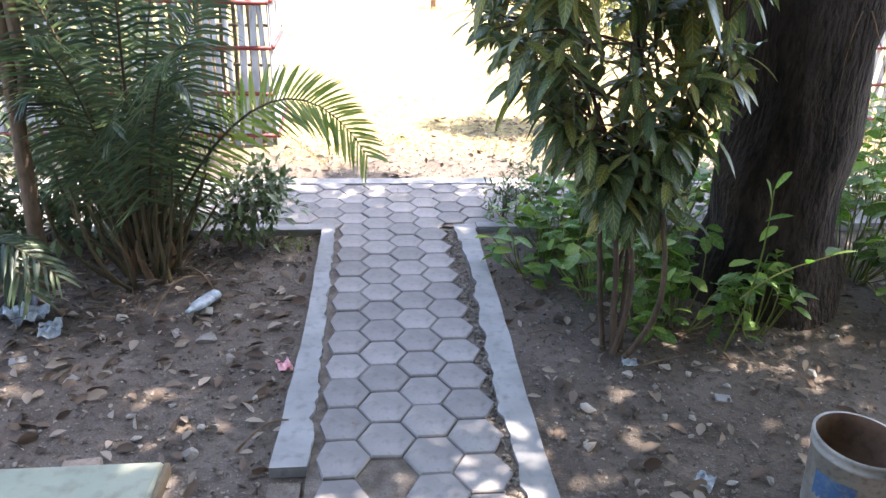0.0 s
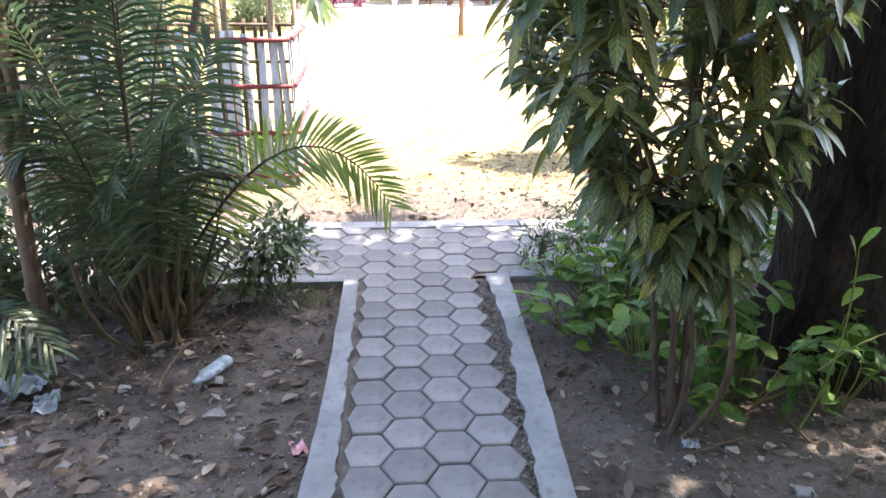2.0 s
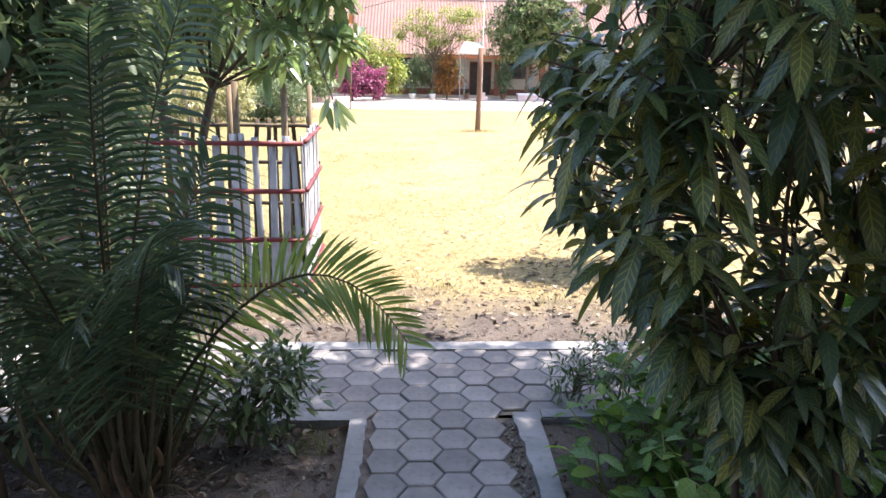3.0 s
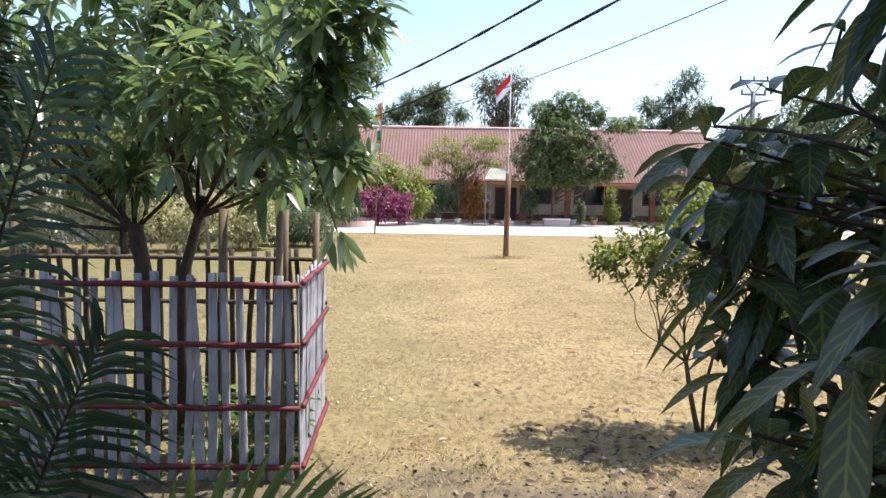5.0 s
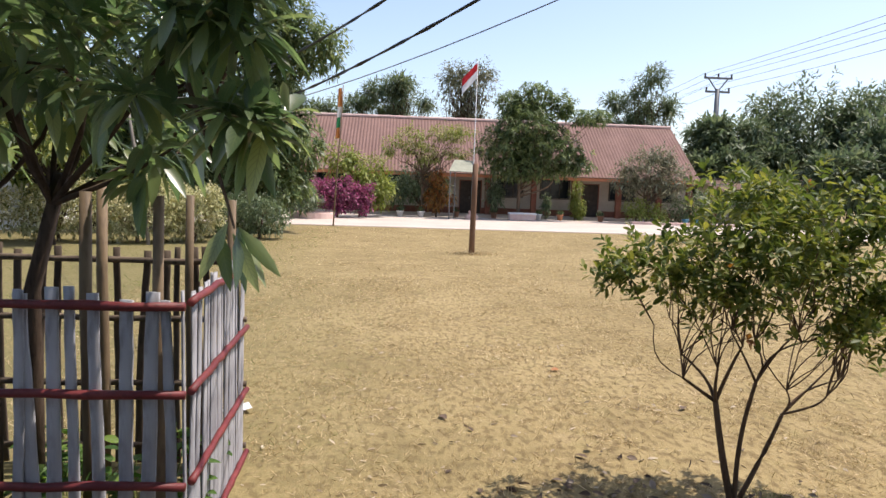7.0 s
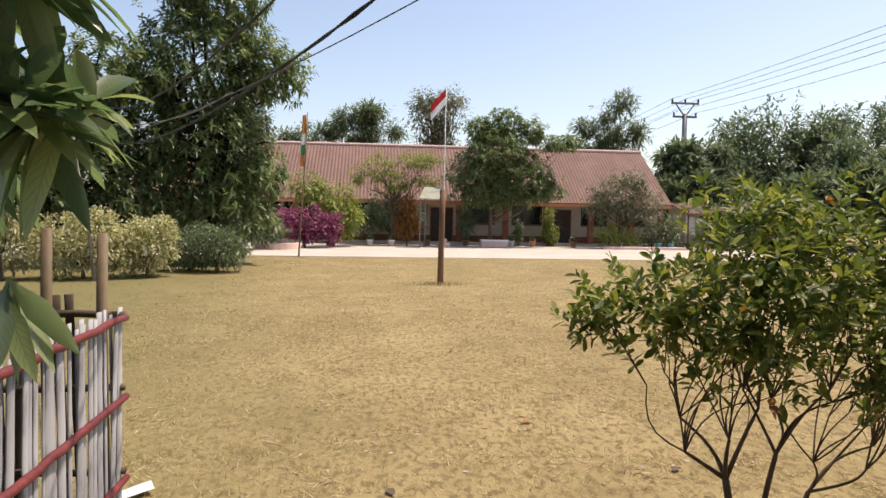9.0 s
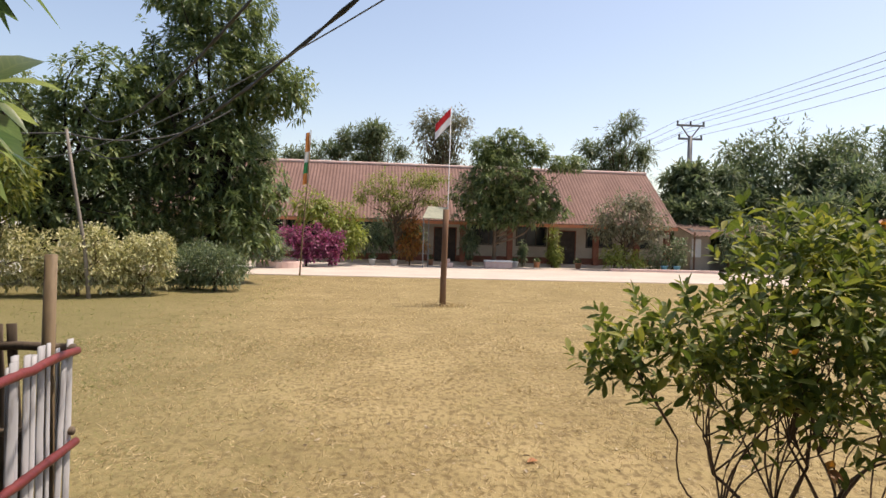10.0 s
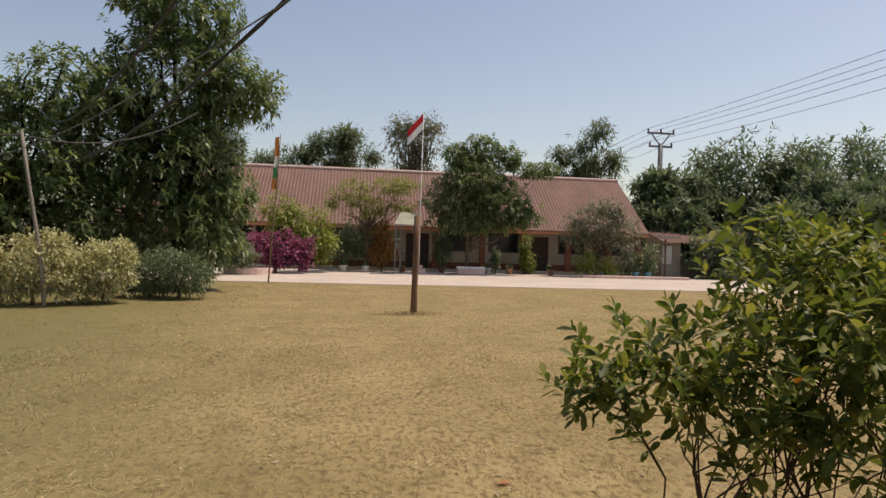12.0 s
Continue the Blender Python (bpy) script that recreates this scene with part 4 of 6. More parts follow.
def ground_plant(at, count, height, spread, leaf, seed_label):
    t = thing("ground_plant", at, seed_label, "plant", "ground plants under the trunk")
    s, pts, ways = Shape(), [], []
    for i in range(count):
        a, r = RNG.random() * 6.28, spread * math.sqrt(RNG.random())
        h = height * RNG.uniform(0.35, 1.0)
        tip = Vector((r * math.cos(a), r * math.sin(a), h))
        limb(s, (tip.x * 0.3, tip.y * 0.3, -0.02), tip, 0.005, 0.003, 0.1, 4, 4)
        for k in range(4):
            th = RNG.random() * 6.28
            pts.append(tip - Vector((0, 0, 0.03 * k)))
            ways.append((math.cos(th), math.sin(th), RNG.uniform(-0.15, 0.45)))
    part("stem", s, GREENBLADE, t)
    ln = leaf * RNG.uniform(0.6, 1.15, len(pts))
    part("foliage", leaf_mesh("foliage", np.array(pts), np.array(ways), ln, ln * 0.55, ROUND, 0.25, 0.3, 0.8), GROUNDLEAF, t)
    return t


for x, y, n, h, sp, lf in ((0.75, 3.75, 14, 0.26, 0.26, 0.13), (1.05, 3.4, 18, 0.34, 0.3, 0.13), (1.35, 3.05, 16, 0.36, 0.26, 0.13), (1.5, 3.7, 18, 0.45, 0.35, 0.13), (1.0, 4.0, 18, 0.34, 0.32, 0.14), (1.75, 2.95, 12, 0.3, 0.2, 0.13), (2.75, 3.6, 22, 0.55, 0.4, 0.14), (1.3, 4.3, 18, 0.36, 0.35, 0.13), (2.9, 4.4, 22, 0.7, 0.5, 0.14), (2.0, 4.6, 20, 0.5, 0.4, 0.14), (1.18, 2.95, 8, 0.2, 0.16, 0.11), (3.2, 3.0, 16, 0.5, 0.35, 0.14), (2.75, 3.05, 18, 0.55, 0.3, 0.14), (3.3, 3.8, 26, 0.75, 0.45, 0.15), (2.6, 4.2, 22, 0.6, 0.4, 0.14), (3.6, 4.6, 24, 0.7, 0.45, 0.15), (1.7, 4.15, 18, 0.5, 0.35, 0.14)):
    ground_plant((x, y, -0.04), int(n * 1.5), h * 1.35, sp * 1.1, lf, "broad-leaved green plant growing on dirt under the trunk")
for x, y in ((-3.3, 6.75), (-2.85, 7.1), (-2.45, 6.7), (-2.0, 7.2), (-1.75, 6.75), (-1.4, 7.2), (-3.1, 7.4), (-1.38, 6.7)):
    ground_plant((x, y, -0.01), 22, 0.42, 0.26, 0.10, "low weedy green plant growing inside the bamboo fence")
shoot = thing("ground_plant", (1.5, 2.78, -0.04), "tall thin shoot with a few pale green leaves", "plant", "ground plants under the trunk")
s = Shape()
limb(s, (0, 0, 0), (0.06, 0.0, 0.85), 0.006, 0.003, 0.05, 6, 5)
limb(s, (0.02, 0, 0.3), (0.42, 0.0, 0.52), 0.005, 0.003, 0.08, 6, 5)
part("stem", s, GREENBLADE, shoot)
lp = np.array([(0.06, 0, 0.85), (0.06, 0, 0.8), (0.055, 0, 0.7), (0.05, 0, 0.6), (0.04, 0, 0.5), (0.42, 0, 0.52), (0.4, 0, 0.52), (0.32, 0, 0.48), (0.05, 0, 0.42)])
lw = np.array([(0.3, -0.2, 0.8), (-0.3, 0.1, 0.9), (0.9, -0.2, 0.5), (0.6, 0.2, 0.6), (-0.9, -0.2, 0.1), (0.8, -0.3, 0.5), (0.6, 0.4, 0.2), (-0.2, -0.5, 0.5), (0.8, -0.4, -0.1)])
part("foliage", leaf_mesh("foliage", lp, lw, 0.13, 0.06, ROUND, 0.2, 0.2), GROUNDLEAF, shoot)
for x, y in ((-0.75, 4.12), (0.05, 6.6), (0.95, 6.2), (1.95, 7.0), (1.75, 7.1), (1.9, 6.95), (2.1, 7.15), (2.2, 7.05), (2.05, 7.3), (2.3, 7.2)):
    bp = np.repeat(np.array([(x, y, -0.04)]), 60, 0) + np.c_[RNG.normal(0, 0.07, 60), RNG.normal(0, 0.05, 60), np.zeros(60)]
    bd = np.c_[RNG.normal(0, 0.5, 60), RNG.normal(0, 0.5, 60), np.ones(60)]
    solid("grass_tuft", leaf_mesh("grass_tuft", bp, bd, 0.14, 0.006, BLADE, 0.2, 0.3), GREENBLADE, "thin tuft of green grass on bare ground", "grass", kind="stuff")

# ---- small things on the dirt ----


def lump(size, seed, flat=0.5, cuts=2):
    """A broken stone with knocked-off corners."""
    bm = bmesh.new()
    bmesh.ops.create_icosphere(bm, subdivisions=cuts, radius=1.0)
    r = random.Random(seed)
    planes = [(Vector((r.uniform(-1, 1), r.uniform(-1, 1), r.uniform(-1, 1))).normalized(), r.uniform(0.32, 0.7)) for _ in range(13)]
    s = Shape()
    for v in bm.verts:
        c = v.co.copy()
        for nrm, k in planes:
            e = c.dot(nrm) - k
            if e > 0:
                c -= nrm * e
        s.v.append((c.x * size, c.y * size * 0.8, c.z * size * flat))
    bm.verts.index_update()
    s.f = [tuple(v.index for v in f.verts) for f in bm.faces]
    bm.free()
    return s


for i, (x, y, r, fl) in enumerate(((-1.03, 3.03, 0.07, 0.45), (-1.08, 3.28, 0.06, 0.7), (0.68, 2.38, 0.06, 0.3), (0.62, 2.15, 0.045, 0.4), (-1.2, 3.1, 0.04, 0.5), (-0.9, 2.35, 0.035, 0.6), (-0.92, 2.2, 0.05, 0.6), (-0.85, 2.36, 0.03, 0.6), (1.15, 2.66, 0.045, 0.6), (0.95, 2.62, 0.035, 0.5), (1.38, 2.5, 0.035, 0.5), (1.0, 2.3, 0.03, 0.6), (0.78, 3.0, 0.025, 0.6), (-1.5, 3.25, 0.05, 0.5), (-1.75, 3.3, 0.05, 0.5), (-1.2, 2.45, 0.03, 0.4), (1.9, 2.75, 0.03, 0.5), (1.75, 2.6, 0.03, 0.5))):
    ob = solid("stone", lump(r, i, fl), STONE, "broken grey-brown stone lying on the dirt", "stone", "stones on the dirt", at=(x, y, -0.04 + r * fl * 0.45))
    ob.rotation_euler = (0, 0, i * 1.3)
chips = [lump(1.0, 40 + k, 0.5) for k in range(6)]
chips = [k.mesh("stone") for k in chips]
for k in chips:
    k.materials.append(STONE)
for i in range(110):
    left = i % 3 < 2
    x, y = (RNG.uniform(-2.2, -0.68), RNG.uniform(1.7, 4.0)) if left else (RNG.uniform(0.6, 2.4), RNG.uniform(1.9, 3.2))
    r = 0.012 + 0.03 * RNG.random() ** 2
    ob = solid("stone", chips[i % 6], STONE, "small broken stone lying on the dirt", "stone", "stones on the dirt", at=(x, y, -0.045 + r * 0.3))
    ob.scale, ob.rotation_euler = (r, r * RNG.uniform(0.7, 1.2), r), (0, 0, RNG.random() * 6.28)
shard = Shape().box((-0.07, -0.045, 0), (0.07, 0.045, 0.018), 0.004)
for x, y, a in ((-1.84, 2.89, 0.4), (1.32, 2.42, -0.2), (-1.55, 2.72, 1.0)):
    ob = solid("tile_shard", shard, KERB, "pale broken tile shard on the dirt", "shard", "tile shards", at=(x, y, -0.045))
    ob.rotation_euler, ob.scale = (0.03, 0.04, a), (0.5, 0.6, 0.6)
ob = solid("brick", Shape().box((-0.065, -0.05, 0), (0.065, 0.05, 0.06), 0.006), BRICK, "dull brown broken brick half lying on the dirt", "brick", at=(-1.27, 2.10, -0.045))
ob.rotation_euler = (0.02, 0.03, 0.15)

table = thing("low_table", (-1.32, 0.95, -0.05), "worn table with a pale green painted top and chipped yellow edge", "table")
part("tabletop", Shape().box((-0.75, -0.32, 0.765), (0.66, 0.32, 0.80), 0.008), SLAB, table)
part("edge_band", Shape().box((0.66, -0.315, 0.768), (0.672, 0.315, 0.797), 0.002), BAREBAMBOO, table, "chipped yellowish wooden edge")
for x in (-0.68, 0.58):
    for y in (-0.26, 0.26):
        part("leg", Shape().box((x - 0.03, y - 0.03, 0), (x + 0.03, y + 0.03, 0.765), 0.004), POLEWOOD, table)

bucket = thing("paint_bucket", (1.42, 1.77, -0.045), "dirty white plastic paint bucket with a blue label", "bucket")
part("body", Shape().lathe([(0.0, 0.004), (0.118, 0.004), (0.122, 0.012), (0.142, 0.27), (0.149, 0.272), (0.149, 0.284), (0.144, 0.284), (0.146, 0.305), (0.151, 0.308), (0.151, 0.318), (0.141, 0.318)], 40), BUCKETPLASTIC, bucket, smooth=True)
part("inside", Shape().lathe([(0.141, 0.318), (0.137, 0.27), (0.118, 0.03), (0.0, 0.03)], 40), BUCKETINSIDE, bucket, "rust-brown grime inside", True)
lab = Shape().grid(lambda a, b: (0.1415 * math.cos(3.2 + 1.0 * a) * (0.9 + 0.09 * b), 0.1415 * math.sin(3.2 + 1.0 * a) * (0.9 + 0.09 * b), 0.09 + 0.12 * b), 14, 5)
part("label", lab, LABELBLUE, bucket, "torn blue printed label", True)

bottle = solid("plastic_bottle", Shape().lathe([(0, 0), (0.03, 0.002), (0.033, 0.01), (0.033, 0.05), (0.029, 0.055), (0.033, 0.06), (0.033, 0.11), (0.029, 0.115), (0.033, 0.12), (0.03, 0.15), (0.014, 0.19), (0.013, 0.21), (0, 0.21)], 18), CLEARPLASTIC, "crushed clear plastic water bottle on the leaves", "bottle", smooth=True, at=(-1.06, 3.44, 0.0))
bottle.rotation_euler, bottle.scale = (radians(88), 0.1, radians(-25)), (1.15, 0.8, 1.15)


def crumple(w, seed):
    return Shape().grid(lambda a, b: (w * (a - 0.5), w * 0.8 * (b - 0.5), 0.045 * w / 0.12 * (noise.noise(Vector((a * 3.5, b * 3.5, seed))) + 0.6)), 12, 12)


for k, (x, y, w, m, lb) in enumerate(((-1.96, 3.28, 0.2, CLEARPLASTIC, "crumpled clear plastic bag on the dirt"), (-2.06, 3.36, 0.2, BLACKPLASTIC, "crumpled black plastic bag on the dirt"), (-0.63, 2.78, 0.08, PINKPLASTIC, "small pink wrapper on the dirt"), (1.0, 2.72, 0.07, CLEARPLASTIC, "small white plastic scrap on the dirt"), (1.0, 1.93, 0.08, CLEARPLASTIC, "small clear plastic scrap on the dirt"), (-1.8, 3.15, 0.13, CLEARPLASTIC, "torn clear plastic bag on the dirt"))):
    ob = solid("plastic_scrap", crumple(w, k), m, lb, "litter", "plastic litter", smooth=True, at=(x, y, -0.05))
    ob.rotation_euler = (0, 0, k)

for k, (x, y, ln, a) in enumerate(((-0.78, 2.5, 0.35, 0.8), (-1.35, 3.3, 0.4, 1.1), (-0.75, 2.2, 0.25, 0.6), (0.85, 3.0, 0.3, 0.7), (0.98, 2.66, 0.3, 0.2), (-1.1, 3.55, 0.35, 2.5), (1.5, 2.7, 0.3, 1.6))):
    s = Shape()
    limb(s, (0, 0, 0), (ln * math.cos(a), ln * math.sin(a), 0.03), 0.007, 0.003, 0.1, 6, 5)
    solid("fallen_twig", s, TWIG, "dry brown twig on the dirt", "twig", "fallen twigs", at=(x, y, -0.035))

n = 3170
lx, ly = np.r_[RNG.uniform(-2.6, -0.6, 1900), RNG.uniform(0.5, 3.0, 700), RNG.normal(0.3, 1.6, 380), RNG.uniform(-0.45, 0.4, 12), RNG.normal(1.2, 0.5, 178)], np.r_[4.3 - 2.5 * RNG.random(1900) ** 1.5, RNG.uniform(1.4, 3.5, 700), RNG.normal(5.9, 0.35, 380), RNG.uniform(1.8, 5.2, 12), RNG.normal(7.2, 0.35, 178)]
on_path = (np.abs(lx) < 0.5) & (ly < 4.4) | (ly > 4.33) & (ly < 5.4)
lz = np.where(on_path, 0.012, -0.028 + np.clip((ly - 5.35) * 0.06, 0, 0.045))
keep = ~on_path | (RNG.random(n) < 0.12)
lp = np.c_[lx, ly, lz][keep]
ld = np.c_[RNG.normal(size=(len(lp), 2)), RNG.normal(0.05, 0.18, len(lp))]
ln = 0.014 + 0.085 * RNG.random(len(lp)) ** 2.1
solid("leaf_litter", leaf_mesh("leaf_litter", lp, ld, ln, ln * RNG.uniform(0.3, 0.65, len(lp)), ROUND, 0.45, 0.12, 1.0), DRYLEAF, "dry brown fallen leaves scattered over the dirt", "leaf litter", kind="stuff")
s = Shape()
pebbles = [lump(1.0, 100 + k, 0.6, 1) for k in range(5)]
for i in range(27000):
    x, y = RNG.uniform(-2.6, 3.0), RNG.uniform(0.8, 4.3)
    if i % 4 == 0:
        x, y = RNG.uniform(-2.5, 3), RNG.uniform(5.4, 7.0)
    if i % 9 == 0:
        x, y = right_inner(y) - abs(RNG.normal(0, 0.03)), RNG.uniform(1.5, 4.3)
    elif -0.6 < x < 0.5 and y < 4.4:
        continue
    r = 0.003 + 0.018 * RNG.random() ** 3.2
    k = pebbles[i % 5]
    a = RNG.random() * 6.28
    z = ground_height(x, y) + r * 0.25 if i % 9 else -0.008
    s.add([(x + r * (p[0] * math.cos(a) - p[1] * math.sin(a)), y + r * (p[0] * math.sin(a) + p[1] * math.cos(a)), z + r * p[2]) for p in k.v], k.f)
solid("gravel", s, GRAVEL, "loose gravel and crumbs of concrete on the dirt", "gravel", kind="stuff")

s = Shape()
for i in range(130):
    x, y = (-1.6 + RNG.normal(0, 0.42), 3.7 + RNG.normal(0, 0.3)) if i % 3 else (1.25 + RNG.normal(0, 0.4), 3.0 + RNG.normal(0, 0.25))
    if -0.62 < x < 0.52 or y > 4.3:
        continue
    a, ln = RNG.random() * 6.28, RNG.uniform(0.06, 0.28)
    z = ground_height(x, y) + 0.006
    limb(s, (x, y, z), (x + ln * math.cos(a), y + ln * math.sin(a), z + RNG.uniform(0, 0.05)), 0.004, 0.002, 0.08, 4, 4)
solid("dry_debris", s, TWIG, "broken dry stalks and sticks under the plants", "debris", kind="stuff")

# ---- lawn ----


def blades(n, xr, yr, h, w, material, name, label, power=1.0):
    x, y = RNG.uniform(*xr, n), yr[0] + (yr[1] - yr[0]) * RNG.random(n) ** power
    edge = np.array([6.1 + 0.9 * noise.noise(Vector((a * 0.9, 0, 0))) for a in x])
    ok = (y > edge) & ~((np.hypot(x - 1.25, (y - 7.25) * 1.4) < 0.75) & (RNG.random(n) < 0.85)) & ~((x < -1.0) & (x > -3.8) & (y < 7.8))
    patch = np.array([noise.noise(Vector((a * 0.8, b * 0.8, 5))) for a, b in zip(x, y)])
    ok &= RNG.random(n) < 0.75 + patch
    x, y = x[ok], y[ok]
    m = len(x)
    p = np.c_[x, y, np.minimum(0, -0.045 + (y - 5.35) * 0.06) - 0.004]
    d = np.c_[RNG.normal(0, 1.0, (m, 2)), RNG.uniform(0.05, 0.75, m)]
    ln = h * RNG.uniform(0.4, 1.3, m)
    solid(name, leaf_mesh(name, p, d, ln, w, BLADE, 0.15, 0.25, 1.0), material, label, "grass", kind="stuff")


blades(170000, (-4.5, 7.0), (5.8, 17.0), 0.075, 0.0065, GRASSBLADE, "dry_grass", "short dry straw-coloured lawn grass", 1.5)
blades(24000, (-4.0, 12.0), (14.0, 33.0), 0.09, 0.014, GRASSBLADE, "dry_grass", "short dry straw-coloured lawn grass")
tx, ty = RNG.uniform(-4.5, 7.0, 6500), 6.4 + 13 * RNG.random(6500) ** 1.4
tk = (~((tx < -0.9) & (ty < 7.9))) & (np.array([noise.noise(Vector((a * 1.3, b * 1.3, 9))) for a, b in zip(tx, ty)]) > -0.05)
tp = np.repeat(np.c_[tx, ty, np.full(6500, -0.01)][tk], 14, 0)
tp[:, :2] += RNG.normal(0, 0.035, (len(tp), 2))
solid("dry_grass", leaf_mesh("dry_grass", tp, np.c_[RNG.normal(0, 0.8, (len(tp), 2)), RNG.uniform(0.2, 1, len(tp))], RNG.uniform(0.03, 0.11, len(tp)), 0.006, BLADE, 0.15, 0.3, 1.0), GRASSBLADE, "matted tufts of dry lawn grass", "grass", kind="stuff")
blades(15000, (-5.0, -0.4), (7.9, 17.0), 0.06, 0.005, GREENBLADE, "green_grass", "sparse green grass along the hedge side")
blades(26000, (-9.0, -2.6), (11.0, 33.0), 0.09, 0.009, GREENBLADE, "green_grass", "sparse green grass along the hedge side")
for x, y, a in ((1.345, 10.06, 0.5), (0.2, 8.6, 2.0), (2.2, 8.9, 1.0)):
    solid("fallen_leaf", leaf_mesh("fallen_leaf", np.array([(0, 0, 0.0)]), np.array([(math.cos(a), math.sin(a), 0.2)]), 0.11, 0.06, ROUND), FLAMELEAF if y > 10 else DRYLEAF, "red fallen leaf on the dry lawn" if y > 10 else "brown fallen leaf on the dry lawn", "leaf", at=(x, y, 0.015))

fx, fy = RNG.uniform(-1.1, 3.2, 1100), 5.9 + 5.5 * RNG.random(1100) ** 2
fk = np.hypot(fx - 1.84, fy - 7.32) > 0.25
fp = np.c_[fx, fy, np.full(1100, 0.006)][fk]
fl = 0.014 + 0.06 * RNG.random(len(fp)) ** 3
solid("straw_flakes", leaf_mesh("straw_flakes", fp, np.c_[RNG.normal(0, 1, (len(fp), 2)), RNG.uniform(0.0, 0.25, len(fp))], fl, fl * 0.3, ROUND, 0.3, 0.1, 1.0), STRAWFLAKE, "pale dry straw and leaf scraps on the lawn", "leaf litter", kind="stuff")

paper = Shape().grid(lambda a, b: (0.2 * (a - 0.5), 0.14 * (b - 0.5), 0.02 + 0.03 * a * a + 0.008 * math.sin(6 * b + 3 * a)), 8, 6)
ob = solid("paper_scrap", paper, WHITEPLASTIC, "creased white paper scrap lying beside the fence", "litter", smooth=True, at=(-1.42, 8.72, 0.0))
ob.rotation_euler = (0, 0, 0.5)

# ---- lawn post and poles ----
post = solid("wooden_post", Shape().tube([(0, 0, -0.2), (0.005, 0, 0.6), (0.02, 0, 1.6), (0.025, 0, 2.5)], [0.085, 0.078, 0.075, 0.08], 14, rough=0.1), POLEWOOD, "weathered brown wooden post standing in the lawn", "post", smooth=True, at=(1.77, 22.04, 0))
tuft_n = 320
bp = np.c_[1.77 + RNG.normal(0, 0.3, tuft_n), 22.0 + RNG.normal(0, 0.2, tuft_n), np.zeros(tuft_n)]
solid("grass_tuft", leaf_mesh("grass_tuft", bp, np.c_[RNG.normal(0, 0.5, (tuft_n, 2)), np.ones(tuft_n)], 0.16, 0.012, BLADE), GRASSBLADE, "tuft of dry grass at the foot of the post", "grass", kind="stuff")


def cloth(name, parent, material, x0, x1, z0, z1, fall, label):
    """A rippling piece of flag, from its staff at x0 to its fly at x1."""
    s = Shape().grid(lambda a, b: (x0 + (x1 - x0) * a, 0.10 * math.sin(5 * a + 2 * b) * a, z0 + (z1 - z0) * b - fall * a), 14, 6)
    return part(name, s, material, parent, label, True)


flagpole = thing("flagpole", (3.95, 43.2, 0.03), "thin white flagpole with a red and white flag", "flagpole")
part("pole", Shape().tube([(0, 0, 0), (0.0, 0, 4), (0.03, 0, 9.2)], [0.034, 0.026, 0.016], 10), WHITEPLASTIC, flagpole, smooth=True)
part("base", Shape().box((-0.35, -0.35, 0), (0.35, 0.35, 0.28), 0.03).box((-0.2, -0.2, 0.28), (0.2, 0.2, 0.5), 0.02), PINK, flagpole, "stepped pink concrete base")
cloth("flag", flagpole, FLAGRED, 0.03, -0.85, 8.7, 9.15, 1.0, "red half of the flag")
cloth("flag", flagpole, FLAGWHITE, 0.03, -0.85, 8.25, 8.7, 1.0, "white half of the flag")

banner = thing("banner_pole", (-3.2, 33.4, 0), "leaning bamboo pole with orange, white and green banner strips", "banner")
part("pole", Shape().tube([(0, 0, -0.1), (0.1, 0, 2), (0.26, 0, 4.2), (0.33, 0, 6.1)], [0.035, 0.03, 0.025, 0.018], 8), BAREBAMBOO, banner, smooth=True)
for m, z0, z1, lb in ((FLAGORANGE, 5.2, 6.0, "orange strip"), (FLAGWHITE, 4.75, 5.2, "white strip"), (FLAGGREEN, 4.3, 4.75, "green strip"), (FLAGORANGE, 3.85, 4.3, "orange strip")):
    ob = cloth("strip", banner, m, 0.0, -0.17, z0, z1, 0.05, lb)
    ob.location.x = 0.3 * z0 / 5.5

stick = thing("leaning_pole", (-7.06, 22.3, 0), "grey leaning wooden pole carrying thin wires by the hedge", "pole")
part("pole", Shape().tube([(0, 0, -0.2), (-0.14, 0, 1.3), (-0.42, 0, 2.9), (-0.62, 0, 4.2)], [0.05, 0.046, 0.042, 0.038], 10, rough=0.1), GREYWOOD, stick, smooth=True)


def wire(name, a, b, sag, r, label, material=BLACKWIRE, twist=0.0):
    a, b, s = Vector(a), Vector(b), Shape()
    n = 70
    strands = 2 if twist else 1
    for k in range(strands):
        pts = []
        for i in range(n + 1):
            t = i / n
            q = a.lerp(b, t) - Vector((0, 0, 4 * sag * t * (1 - t)))
            ph = t * twist + math.pi * k
            pts.append(q + Vector((r * math.cos(ph), 0, r * math.sin(ph))) * (1 if twist else 0))
        s.tube(pts, [r] * (n + 1), 5, cap=False)
    return solid(name, s, material, label, "cable", "overhead cables", smooth=True)


wire("overhead_cable", WA0, WA1, 1.53, 0.007, "black twisted overhead power cable", twist=150)
wire("overhead_cable", WB0, WB1, 1.61, 0.006, "black twisted overhead power cable", twist=150)
wire("overhead_cable", WC0, WC1, 2.82, 0.003, "thin grey overhead wire", METAL)
wire("overhead_cable", (-7.66, 22.3, 4.1), (-4.6, 26.5, 5.6), 0.5, 0.02, "thin sagging wire from the leaning pole")
wire("overhead_cable", (-7.66, 22.3, 4.1), (-14, 16, 3.6), 0.2, 0.02, "thin sagging wire from the leaning pole")

